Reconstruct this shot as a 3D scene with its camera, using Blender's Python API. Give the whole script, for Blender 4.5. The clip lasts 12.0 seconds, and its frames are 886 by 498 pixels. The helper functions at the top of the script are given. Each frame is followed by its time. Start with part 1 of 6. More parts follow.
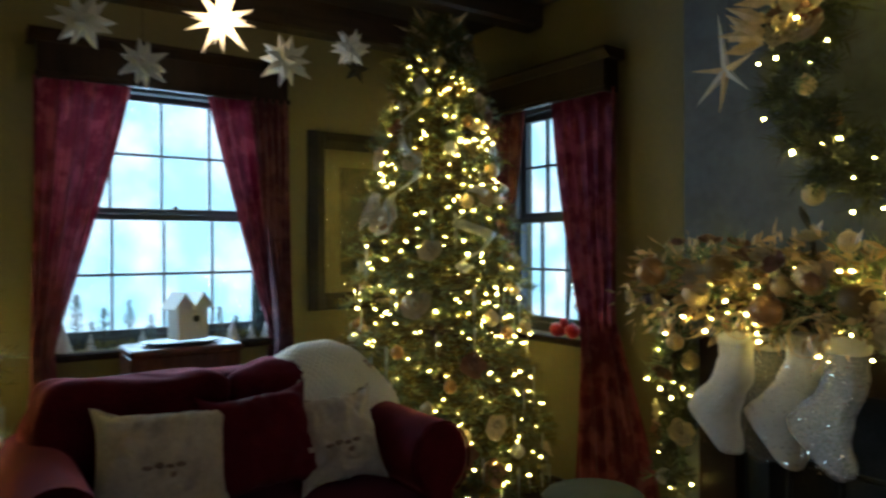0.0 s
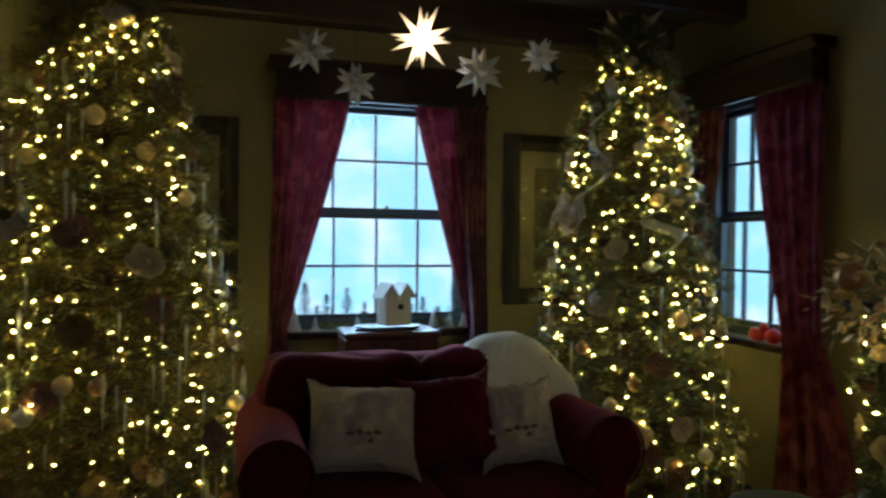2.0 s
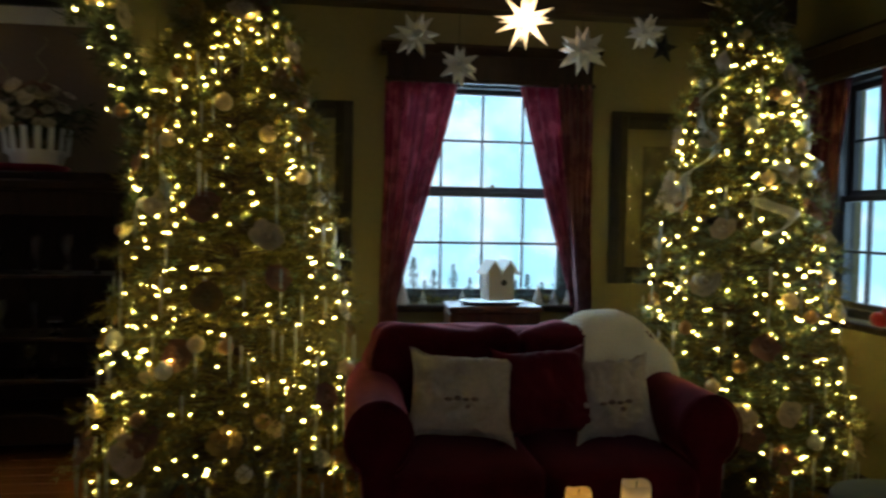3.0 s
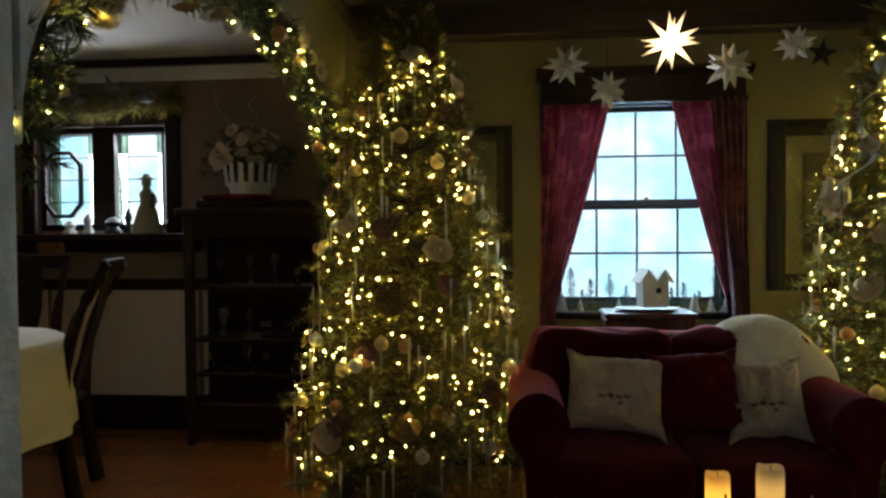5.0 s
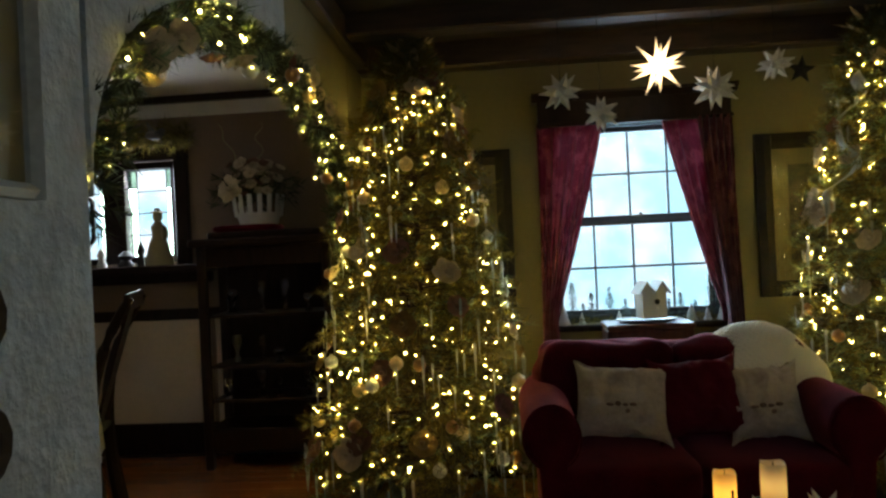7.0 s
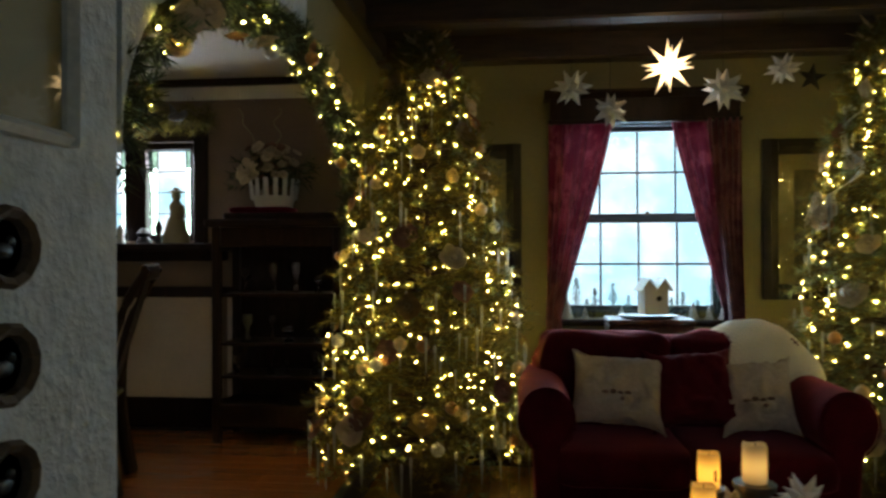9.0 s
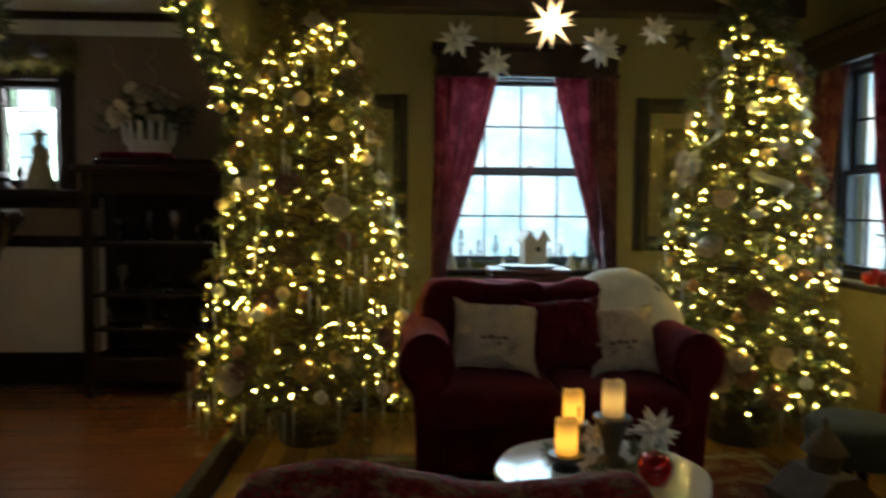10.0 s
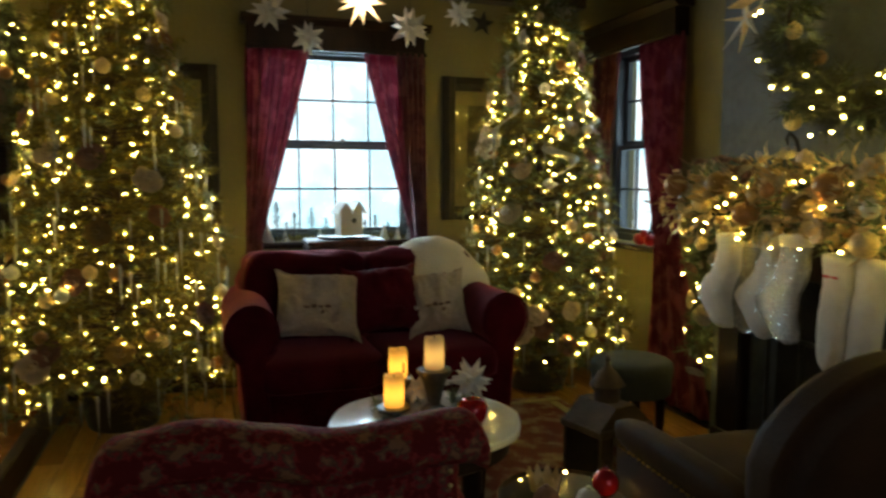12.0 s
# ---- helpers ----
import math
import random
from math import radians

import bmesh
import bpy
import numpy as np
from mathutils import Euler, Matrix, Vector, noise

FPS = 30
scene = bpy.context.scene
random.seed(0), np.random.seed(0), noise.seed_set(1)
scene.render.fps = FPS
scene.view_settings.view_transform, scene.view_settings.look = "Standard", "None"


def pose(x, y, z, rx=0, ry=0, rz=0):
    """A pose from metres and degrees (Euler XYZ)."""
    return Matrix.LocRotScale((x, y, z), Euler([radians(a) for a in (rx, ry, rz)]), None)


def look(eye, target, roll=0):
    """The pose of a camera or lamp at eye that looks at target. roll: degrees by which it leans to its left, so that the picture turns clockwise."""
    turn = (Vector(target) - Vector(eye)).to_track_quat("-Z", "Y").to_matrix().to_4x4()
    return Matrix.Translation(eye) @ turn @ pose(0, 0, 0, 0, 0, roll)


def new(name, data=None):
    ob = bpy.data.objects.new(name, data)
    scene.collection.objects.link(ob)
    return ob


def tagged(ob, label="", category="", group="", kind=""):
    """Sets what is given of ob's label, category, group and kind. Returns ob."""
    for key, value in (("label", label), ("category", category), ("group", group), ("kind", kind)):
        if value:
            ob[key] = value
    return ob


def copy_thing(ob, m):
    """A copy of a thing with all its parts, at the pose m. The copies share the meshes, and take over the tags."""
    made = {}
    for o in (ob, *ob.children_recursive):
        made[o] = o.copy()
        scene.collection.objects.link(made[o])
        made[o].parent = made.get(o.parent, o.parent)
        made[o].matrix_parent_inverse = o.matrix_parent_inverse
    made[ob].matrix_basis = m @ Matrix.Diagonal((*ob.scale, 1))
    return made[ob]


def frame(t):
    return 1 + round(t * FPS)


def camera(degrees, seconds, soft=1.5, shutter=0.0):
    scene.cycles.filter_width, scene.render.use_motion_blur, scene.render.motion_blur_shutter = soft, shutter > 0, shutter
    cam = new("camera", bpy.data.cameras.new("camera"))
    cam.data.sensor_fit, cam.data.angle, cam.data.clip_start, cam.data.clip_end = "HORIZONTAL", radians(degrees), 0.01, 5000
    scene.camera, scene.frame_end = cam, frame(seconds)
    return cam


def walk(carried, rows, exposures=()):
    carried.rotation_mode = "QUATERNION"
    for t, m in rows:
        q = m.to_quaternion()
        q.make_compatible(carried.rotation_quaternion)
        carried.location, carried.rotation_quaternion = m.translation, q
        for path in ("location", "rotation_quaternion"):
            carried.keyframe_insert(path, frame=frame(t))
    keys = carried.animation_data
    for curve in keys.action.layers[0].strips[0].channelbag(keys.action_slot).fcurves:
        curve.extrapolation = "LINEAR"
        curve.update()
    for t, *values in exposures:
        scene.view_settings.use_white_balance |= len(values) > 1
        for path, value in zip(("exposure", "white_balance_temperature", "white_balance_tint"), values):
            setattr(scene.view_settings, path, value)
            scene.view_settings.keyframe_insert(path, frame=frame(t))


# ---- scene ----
cam = camera(64.0, 12.0, soft=2.5, shutter=0.8)
PATH = [
    (0, (0.115, 0.0, 1.331), (1.26, 1.64, 1.326), -0.2),
    (0.5, (0.079, -0.045, 1.344), (1.096, 1.677, 1.339), -0.3),
    (1, (0.071, -0.081, 1.344), (0.957, 1.712, 1.336), -0.4),
    (1.5, (0.112, -0.139, 1.349), (0.86, 1.716, 1.332), -0.1),
    (2, (0.168, -0.201, 1.344), (0.764, 1.708, 1.323), 0.6),
    (2.5, (0.224, -0.25, 1.332), (0.652, 1.703, 1.295), 1.4),
    (3, (0.22, -0.319, 1.332), (0.489, 1.661, 1.251), 1.0),
    (5, (0.237, -0.647, 1.337), (0.045, 1.343, 1.291), -0.5),
    (5.5, (0.247, -0.683, 1.351), (0.051, 1.307, 1.325), -1.2),
    (6, (0.204, -0.721, 1.359), (0.0, 1.268, 1.361), -2.3),
    (6.5, (0.175, -0.772, 1.373), (0.003, 1.22, 1.377), -2.9),
    (8.5, (0.194, -0.862, 1.294), (-0.002, 1.129, 1.286), -1.7),
    (9, (0.213, -0.899, 1.284), (0.008, 1.09, 1.294), -0.2),
    (9.5, (0.258, -0.92, 1.27), (0.206, 1.079, 1.22), 0.4),
    (10, (0.257, -0.922, 1.265), (0.352, 1.072, 1.146), 0.5),
    (10.5, (0.234, -0.948, 1.264), (0.585, 1.015, 1.115), -0.0),
    (11, (0.186, -0.995, 1.267), (0.671, 0.938, 1.097), -0.3),
    (11.5, (0.17, -1.035, 1.265), (0.697, 0.886, 1.087), -0.1),
    (12, (0.167, -1.048, 1.261), (0.796, 0.84, 1.07), 0.1),
]
walk(cam, [(t, look(eye, target, roll)) for t, eye, target, roll in PATH],
     [(0.0, 0.35, 5500, 10), (0.7, 0.0, 5200, 10), (1.5, -0.15, 5250, 10), (2.5, 0.05, 5600, 10), (3.0, 0.12, 5800, 10), (5.0, 0.28, 6050, 10), (9.0, 0.40, 6150, 10), (11.0, 0.62, 6400, 10), (12.0, 0.68, 6550, 10)])

# ---- world and lights ----
world = bpy.data.worlds.new("world")
scene.world = world
world.use_nodes = True
wn = world.node_tree
sky = wn.nodes.new("ShaderNodeTexSky")
sky.sky_type = 'NISHITA'
sky.sun_disc = False
sky.sun_elevation = radians(25)
sky.sun_rotation = radians(200)
wn.nodes["Background"].inputs[1].default_value = 0.10
wn.links.new(sky.outputs[0], wn.nodes["Background"].inputs[0])


def area_lamp(name, m, sx, sy, watts, colour):
    d = bpy.data.lights.new(name, 'AREA')
    d.shape, d.size, d.size_y, d.energy, d.color = 'RECTANGLE', sx, sy, watts, colour
    ob = new(name, d)
    ob.matrix_world = m
    return ob


SKYLIGHT = (0.62, 0.86, 1.0)
area_lamp("window_daylight", look((0.955, 3.62, 1.48), (0.955, 0.0, 1.2)), 0.9, 1.1, 24.0, SKYLIGHT)
area_lamp("window_daylight_east", look((2.80, 2.55, 1.48), (0.0, 2.3, 1.2)), 0.9, 1.1, 4.5, SKYLIGHT)
area_lamp("window_daylight_south", look((1.2, -2.42, 1.5), (0.6, 2.0, 1.2)), 0.9, 1.1, 3.0, SKYLIGHT)
area_lamp("window_daylight_dining", look((-2.2, 3.72, 1.68), (-2.2, 0.0, 0.8)), 0.8, 0.6, 22.0, (0.92, 0.95, 1.0))

# ---- materials ----


def mat(name, base, rough=0.6, metal=0.0, vary=0.25, scale=6.0, fine=60.0, bump=0.15, emit=None, power=0.0,
        stretch=(1, 1, 1), second=None, sheen=0.0, trans=0.0, spec=0.5, island=0.0, coat=0.0, dist=0.01, obj=0.0):
    m = bpy.data.materials.new(name)
    m.use_nodes = True
    nt = m.node_tree
    b = nt.nodes["Principled BSDF"]
    L = nt.links.new
    tc = nt.nodes.new("ShaderNodeTexCoord")
    mp = nt.nodes.new("ShaderNodeMapping")
    mp.inputs["Scale"].default_value = stretch
    L(tc.outputs["Object"], mp.inputs["Vector"])
    n1 = nt.nodes.new("ShaderNodeTexNoise")
    n1.inputs["Scale"].default_value, n1.inputs["Detail"].default_value = scale, 4
    n2 = nt.nodes.new("ShaderNodeTexNoise")
    n2.inputs["Scale"].default_value, n2.inputs["Detail"].default_value = fine, 3
    L(mp.outputs[0], n1.inputs["Vector"])
    L(mp.outputs[0], n2.inputs["Vector"])
    add = nt.nodes.new("ShaderNodeMath")
    add.operation = 'MULTIPLY_ADD'
    add.inputs[1].default_value = 0.35
    L(n2.outputs[0], add.inputs[0])
    mul = nt.nodes.new("ShaderNodeMath")
    mul.operation = 'MULTIPLY'
    mul.inputs[1].default_value = 0.65
    L(n1.outputs[0], mul.inputs[0])
    L(mul.outputs[0], add.inputs[2])
    src = add.outputs[0]
    if island or obj:
        g = nt.nodes.new("ShaderNodeObjectInfo" if obj else "ShaderNodeNewGeometry")
        a2 = nt.nodes.new("ShaderNodeMath")
        a2.operation = 'MULTIPLY_ADD'
        a2.inputs[1].default_value = obj or island
        L(g.outputs["Random" if obj else "Random Per Island"], a2.inputs[0])
        sb = nt.nodes.new("ShaderNodeMath")
        sb.operation = 'SUBTRACT'
        sb.inputs[1].default_value = (obj or island) * 0.5
        L(src, sb.inputs[0])
        L(sb.outputs[0], a2.inputs[2])
        src = a2.outputs[0]
    r = nt.nodes.new("ShaderNodeValToRGB")
    lo = second or tuple(c * (1 - vary) for c in base)
    hi = base if second else tuple(min(1, c * (1 + vary)) for c in base)
    r.color_ramp.elements[0].position, r.color_ramp.elements[1].position = 0.34, 0.66
    r.color_ramp.elements[0].color, r.color_ramp.elements[1].color = (*lo, 1), (*hi, 1)
    L(src, r.inputs[0])
    L(r.outputs[0], b.inputs["Base Color"])
    b.inputs["Roughness"].default_value, b.inputs["Metallic"].default_value = rough, metal
    b.inputs["Specular IOR Level"].default_value = spec
    b.inputs["Sheen Weight"].default_value = sheen
    b.inputs["Coat Weight"].default_value = coat
    b.inputs["Transmission Weight"].default_value = trans
    if bump:
        bp = nt.nodes.new("ShaderNodeBump")
        bp.inputs["Strength"].default_value, bp.inputs["Distance"].default_value = bump, dist
        L(add.outputs[0], bp.inputs["Height"])
        L(bp.outputs[0], b.inputs["Normal"])
    if emit:
        b.inputs["Emission Color"].default_value = (*emit, 1)
        b.inputs["Emission Strength"].default_value = power
    return m


def thin_cloth(name, base, second, glow, scale=9.0, open_weave=0.0):
    """Patterned cloth that lets part of the light through."""
    m = mat(name, base, rough=0.85, scale=scale, fine=220, bump=0.2, second=second, sheen=0.3)
    nt = m.node_tree
    b = nt.nodes["Principled BSDF"]
    tr = nt.nodes.new("ShaderNodeBsdfTranslucent")
    mix = nt.nodes.new("ShaderNodeMixShader")
    mix.inputs[0].default_value = glow
    ramp = [n for n in nt.nodes if n.type == 'VALTORGB'][0]
    ramp.color_ramp.elements[0].position, ramp.color_ramp.elements[1].position = 0.49, 0.54
    nt.links.new(ramp.outputs[0], tr.inputs[0])
    nt.links.new(b.outputs[0], mix.inputs[1])
    nt.links.new(tr.outputs[0], mix.inputs[2])
    top = mix
    if open_weave:
        gap = nt.nodes.new("ShaderNodeBsdfTransparent")
        gap.inputs[0].default_value = (0.85, 0.45, 0.55, 1)
        top = nt.nodes.new("ShaderNodeMixShader")
        top.inputs[0].default_value = open_weave
        nt.links.new(mix.outputs[0], top.inputs[1])
        nt.links.new(gap.outputs[0], top.inputs[2])
    nt.links.new(top.outputs[0], nt.nodes["Material Output"].inputs[0])
    return m


def glow_mat(name, colour, power):
    m = bpy.data.materials.new(name)
    m.use_nodes = True
    nt = m.node_tree
    e = nt.nodes.new("ShaderNodeEmission")
    e.inputs[0].default_value, e.inputs[1].default_value = (*colour, 1), power
    nt.links.new(e.outputs[0], nt.nodes["Material Output"].inputs[0])
    return m


def glass_mat(name, colour=(1, 1, 1), rough=0.0, ior=1.45, clear=0.0):
    m = bpy.data.materials.new(name)
    m.use_nodes = True
    nt = m.node_tree
    b = nt.nodes["Principled BSDF"]
    b.inputs["Base Color"].default_value = (*colour, 1)
    b.inputs["Roughness"].default_value, b.inputs["IOR"].default_value = rough, ior
    b.inputs["Transmission Weight"].default_value = 1.0
    if clear:
        t = nt.nodes.new("ShaderNodeBsdfTransparent")
        t.inputs[0].default_value = (*colour, 1)
        g = nt.nodes.new("ShaderNodeBsdfGlossy")
        g.inputs["Roughness"].default_value = 0.02
        mix = nt.nodes.new("ShaderNodeMixShader")
        mix.inputs[0].default_value = clear
        nt.links.new(t.outputs[0], mix.inputs[1])
        nt.links.new(g.outputs[0], mix.inputs[2])
        nt.links.new(mix.outputs[0], nt.nodes["Material Output"].inputs[0])
    return m


def backdrop_mat(name):
    """A snowy, misty distance: pale blue with soft brighter patches."""
    m = bpy.data.materials.new(name)
    m.use_nodes = True
    nt = m.node_tree
    tc = nt.nodes.new("ShaderNodeTexCoord")
    n = nt.nodes.new("ShaderNodeTexNoise")
    n.inputs["Scale"].default_value, n.inputs["Detail"].default_value = 1.3, 3
    r = nt.nodes.new("ShaderNodeValToRGB")
    r.color_ramp.elements[0].position, r.color_ramp.elements[1].position = 0.40, 0.66
    r.color_ramp.elements[0].color, r.color_ramp.elements[1].color = (0.48, 0.86, 1.0, 1), (0.95, 1.0, 1.0, 1)
    e = nt.nodes.new("ShaderNodeEmission")
    e.inputs[1].default_value = 1.25
    nt.links.new(tc.outputs["Object"], n.inputs["Vector"])
    nt.links.new(n.outputs[0], r.inputs[0])
    nt.links.new(r.outputs[0], e.inputs[0])
    nt.links.new(e.outputs[0], nt.nodes["Material Output"].inputs[0])
    return m


M_WALL = mat("olive_paint", (0.205, 0.18, 0.085), 0.75, vary=0.10, scale=2.0, fine=40, bump=0.12)
M_PLASTER = mat("grey_plaster", (0.50, 0.51, 0.50), 0.85, vary=0.16, scale=9.0, fine=38, bump=0.9, dist=0.03)
M_CHIMNEY = mat("slate_grey_paint", (0.10, 0.115, 0.135), 0.8, vary=0.25, scale=4.0, fine=30, bump=0.3)
M_DININGWALL = mat("taupe_wallpaper", (0.22, 0.155, 0.105), 0.8, vary=0.12, scale=3, fine=50)
M_WHITECEIL = mat("white_ceiling_paint", (0.72, 0.70, 0.66), 0.8, vary=0.05, scale=2, fine=30)
M_DARKCEIL = mat("dark_ceiling_board", (0.035, 0.025, 0.018), 0.6, vary=0.35, scale=4, fine=30, stretch=(1, 6, 1))
M_BEAM = mat("dark_beam", (0.05, 0.03, 0.02), 0.45, vary=0.4, scale=5, fine=40, stretch=(1, 7, 7), bump=0.3)
M_DARKWOOD = mat("dark_stained_wood", (0.018, 0.009, 0.007), 0.45, spec=0.2, vary=0.4, scale=6, fine=50, stretch=(6, 1, 1), bump=0.15)
M_PLANK = mat("honey_floorboard", (0.38, 0.20, 0.06), 0.24, vary=0.25, scale=5, fine=45, stretch=(9, 1, 1), bump=0.12, obj=0.35, coat=0.3)
M_PLANK2 = mat("red_oak_floorboard", (0.28, 0.10, 0.03), 0.22, vary=0.18, scale=5, fine=45, stretch=(1, 9, 1), bump=0.06, obj=0.12, coat=0.3)
M_CREAM = mat("cream_panel", (0.64, 0.52, 0.37), 0.6, vary=0.08, scale=4, fine=40)
M_WHITE = mat("white_paint", (0.75, 0.74, 0.70), 0.5, vary=0.06, scale=8, fine=60, bump=0.06)
M_SASH = mat("sash_dark_paint", (0.045, 0.05, 0.055), 0.45, vary=0.2, scale=8, fine=60)
M_VELVET = mat("burgundy_velvet", (0.062, 0.003, 0.010), 0.85, vary=0.5, scale=6, fine=120, bump=0.25, sheen=0.5, spec=0.08)
for n_, v_ in (("Sheen Tint", (1.0, 0.26, 0.34, 1)), ("Sheen Roughness", 0.35)):
    M_VELVET.node_tree.nodes["Principled BSDF"].inputs[n_].default_value = v_
M_REDPILLOW = mat("crimson_cushion_cloth", (0.085, 0.004, 0.013), 0.85, vary=0.25, scale=8, fine=160, sheen=0.03, spec=0.12)
M_LINEN = mat("cream_linen", (0.52, 0.435, 0.355), 0.9, vary=0.20, scale=7, fine=60, bump=0.5, dist=0.02)
M_MOTIF = mat("brown_motif", (0.27, 0.18, 0.14), 0.9, vary=0.3, scale=20, fine=100)
M_KNIT = mat("white_knit", (0.84, 0.80, 0.71), 0.9, vary=0.06, scale=5, fine=90, bump=0.7, dist=0.02)
M_CURTAIN = thin_cloth("burgundy_curtain_cloth", (0.17, 0.048, 0.052), (0.080, 0.006, 0.020), 0.25, 13.0)
M_SHEER = thin_cloth("burgundy_sheer_cloth", (0.33, 0.075, 0.10), (0.17, 0.012, 0.035), 0.26, 13.0, 0.14)
M_DARKFIR = mat("dark_fir_needles", (0.050, 0.058, 0.018), 0.6, vary=0.5, scale=7, fine=60, bump=0, island=0.5)
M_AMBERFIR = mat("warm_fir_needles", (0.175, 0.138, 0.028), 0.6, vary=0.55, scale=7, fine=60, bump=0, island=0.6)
M_NEEDLE = mat("fir_needles", (0.165, 0.13, 0.030), 0.6, vary=0.5, scale=7, fine=60, bump=0, island=0.5)
M_FROST = mat("frosted_needles", (0.20, 0.24, 0.13), 0.6, vary=0.45, scale=7, fine=60, bump=0, island=0.6)
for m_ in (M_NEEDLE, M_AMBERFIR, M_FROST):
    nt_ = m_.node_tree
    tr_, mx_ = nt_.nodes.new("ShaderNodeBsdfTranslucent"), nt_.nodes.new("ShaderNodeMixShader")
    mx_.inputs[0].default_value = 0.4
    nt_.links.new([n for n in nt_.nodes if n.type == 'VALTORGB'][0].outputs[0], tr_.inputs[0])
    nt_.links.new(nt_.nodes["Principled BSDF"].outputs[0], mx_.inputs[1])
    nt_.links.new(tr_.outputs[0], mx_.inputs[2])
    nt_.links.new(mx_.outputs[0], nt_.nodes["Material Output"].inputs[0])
M_BARK = mat("bark", (0.07, 0.045, 0.03), 0.9, vary=0.4, scale=20, fine=90, bump=0.5)
M_BULB = glow_mat("warm_bulb", (1.0, 0.73, 0.14), 120.0)
M_GOLD = mat("champagne_glitter", (0.62, 0.46, 0.24), 0.35, metal=0.35, vary=0.3, scale=30, fine=250, bump=0.5)
M_SILVER = mat("silver_glitter", (0.60, 0.60, 0.58), 0.3, metal=0.6, vary=0.3, scale=30, fine=250, bump=0.5)
M_REDBALL = mat("red_mercury_glass", (0.42, 0.01, 0.02), 0.12, metal=0.5, vary=0.2, scale=8, fine=60, bump=0.03, coat=0.6)
M_COPPER = mat("copper_bauble", (0.36, 0.19, 0.085), 0.3, metal=0.6, vary=0.25, scale=20, fine=150, bump=0.2)
M_ICE = mat("clear_icicle", (0.74, 0.76, 0.72), 0.12, vary=0.05, bump=0, trans=0.5)
M_RIBBON = mat("silver_mesh_ribbon", (0.55, 0.56, 0.55), 0.4, metal=0.4, vary=0.2, scale=20, fine=200, bump=0.3)
M_PAPER = mat("folded_white_paper", (0.70, 0.69, 0.67), 0.75, vary=0.05, scale=9, fine=80, bump=0.08)


def inner_glow_mat(name, base, glow, power, mid, spread):
    """Flameless candle wax or star paper; inner glow painted as emission, strongest at height mid."""
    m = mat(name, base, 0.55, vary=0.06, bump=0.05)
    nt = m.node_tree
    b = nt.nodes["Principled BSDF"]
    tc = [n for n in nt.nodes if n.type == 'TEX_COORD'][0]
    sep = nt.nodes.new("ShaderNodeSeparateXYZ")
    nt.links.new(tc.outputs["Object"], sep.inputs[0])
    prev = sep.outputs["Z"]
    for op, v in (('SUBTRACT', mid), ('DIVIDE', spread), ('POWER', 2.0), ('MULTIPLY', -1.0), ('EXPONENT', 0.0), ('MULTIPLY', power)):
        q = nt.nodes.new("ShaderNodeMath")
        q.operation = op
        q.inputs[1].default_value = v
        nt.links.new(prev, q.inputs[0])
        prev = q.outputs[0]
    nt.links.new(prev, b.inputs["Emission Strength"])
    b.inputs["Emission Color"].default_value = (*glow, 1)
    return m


# Inner lamp glow is put into the emission; no lamp stands inside.
M_LITSTAR = inner_glow_mat("lit_paper", (0.9, 0.82, 0.65), (1.0, 0.66, 0.30), 4.0, 0.03, 0.085)
M_WAX = inner_glow_mat("glowing_candle_wax", (0.72, 0.52, 0.28), (1.0, 0.42, 0.035), 1.3, 0.045, 0.045)
M_WAXPALE = inner_glow_mat("glowing_pale_wax", (0.76, 0.64, 0.46), (1.0, 0.52, 0.10), 0.6, 0.05, 0.04)
M_MAHOGANY = mat("red_brown_mahogany", (0.085, 0.030, 0.020), 0.35, spec=0.4, vary=0.35, scale=6, fine=50, stretch=(6, 1, 1), bump=0.12)
M_MARBLE = mat("white_marble", (0.74, 0.73, 0.70), 0.10, vary=0.12, scale=4, fine=18, bump=0.0, coat=0.4)
M_IRON = mat("dark_iron", (0.04, 0.038, 0.035), 0.5, metal=0.7, vary=0.3, scale=10, fine=80)
M_PEWTER = mat("antique_pewter", (0.12, 0.115, 0.105), 0.4, metal=0.8, vary=0.3, scale=12, fine=90)
M_FLORAL = mat("red_floral_upholstery", (0.32, 0.135, 0.065), 0.85, scale=24, fine=80, second=(0.16, 0.010, 0.011), bump=0.25, spec=0.2)
M_LEATHER = mat("brown_leather", (0.034, 0.015, 0.006), 0.65, spec=0.15, vary=0.3, scale=8, fine=120, bump=0.25)
M_GREEN = mat("grey_green_cloth", (0.06, 0.07, 0.055), 0.85, vary=0.2, scale=8, fine=150)
M_RUG = mat("patterned_rug", (0.30, 0.24, 0.16), 0.95, scale=11, fine=120, second=(0.15, 0.035, 0.03), bump=0.4)
M_CAGE = mat("weathered_wood", (0.085, 0.058, 0.035), 0.8, vary=0.35, scale=8, fine=70, bump=0.4)
M_BRASS = mat("aged_brass", (0.45, 0.30, 0.10), 0.35, metal=0.9, vary=0.25, scale=10, fine=80)
M_POT = mat("black_pot_glaze", (0.035, 0.028, 0.022), 0.4, vary=0.3, scale=8, fine=60)
M_FUR = mat("white_plush", (0.64, 0.60, 0.53), 0.95, vary=0.12, scale=14, fine=220, bump=0.8, dist=0.02, sheen=0.5)
M_SEQUIN = mat("silver_sequins", (0.70, 0.70, 0.70), 0.25, metal=0.7, vary=0.3, scale=120, fine=300, bump=1.0, dist=0.02)
M_SPANGLE = mat("silver_spangle", (0.86, 0.87, 0.90), 0.08, metal=1.0, vary=0.05, bump=0)
M_BLOSSOM = mat("cream_silk_petals", (0.52, 0.42, 0.28), 0.8, vary=0.25, scale=18, fine=90, obj=0.4)
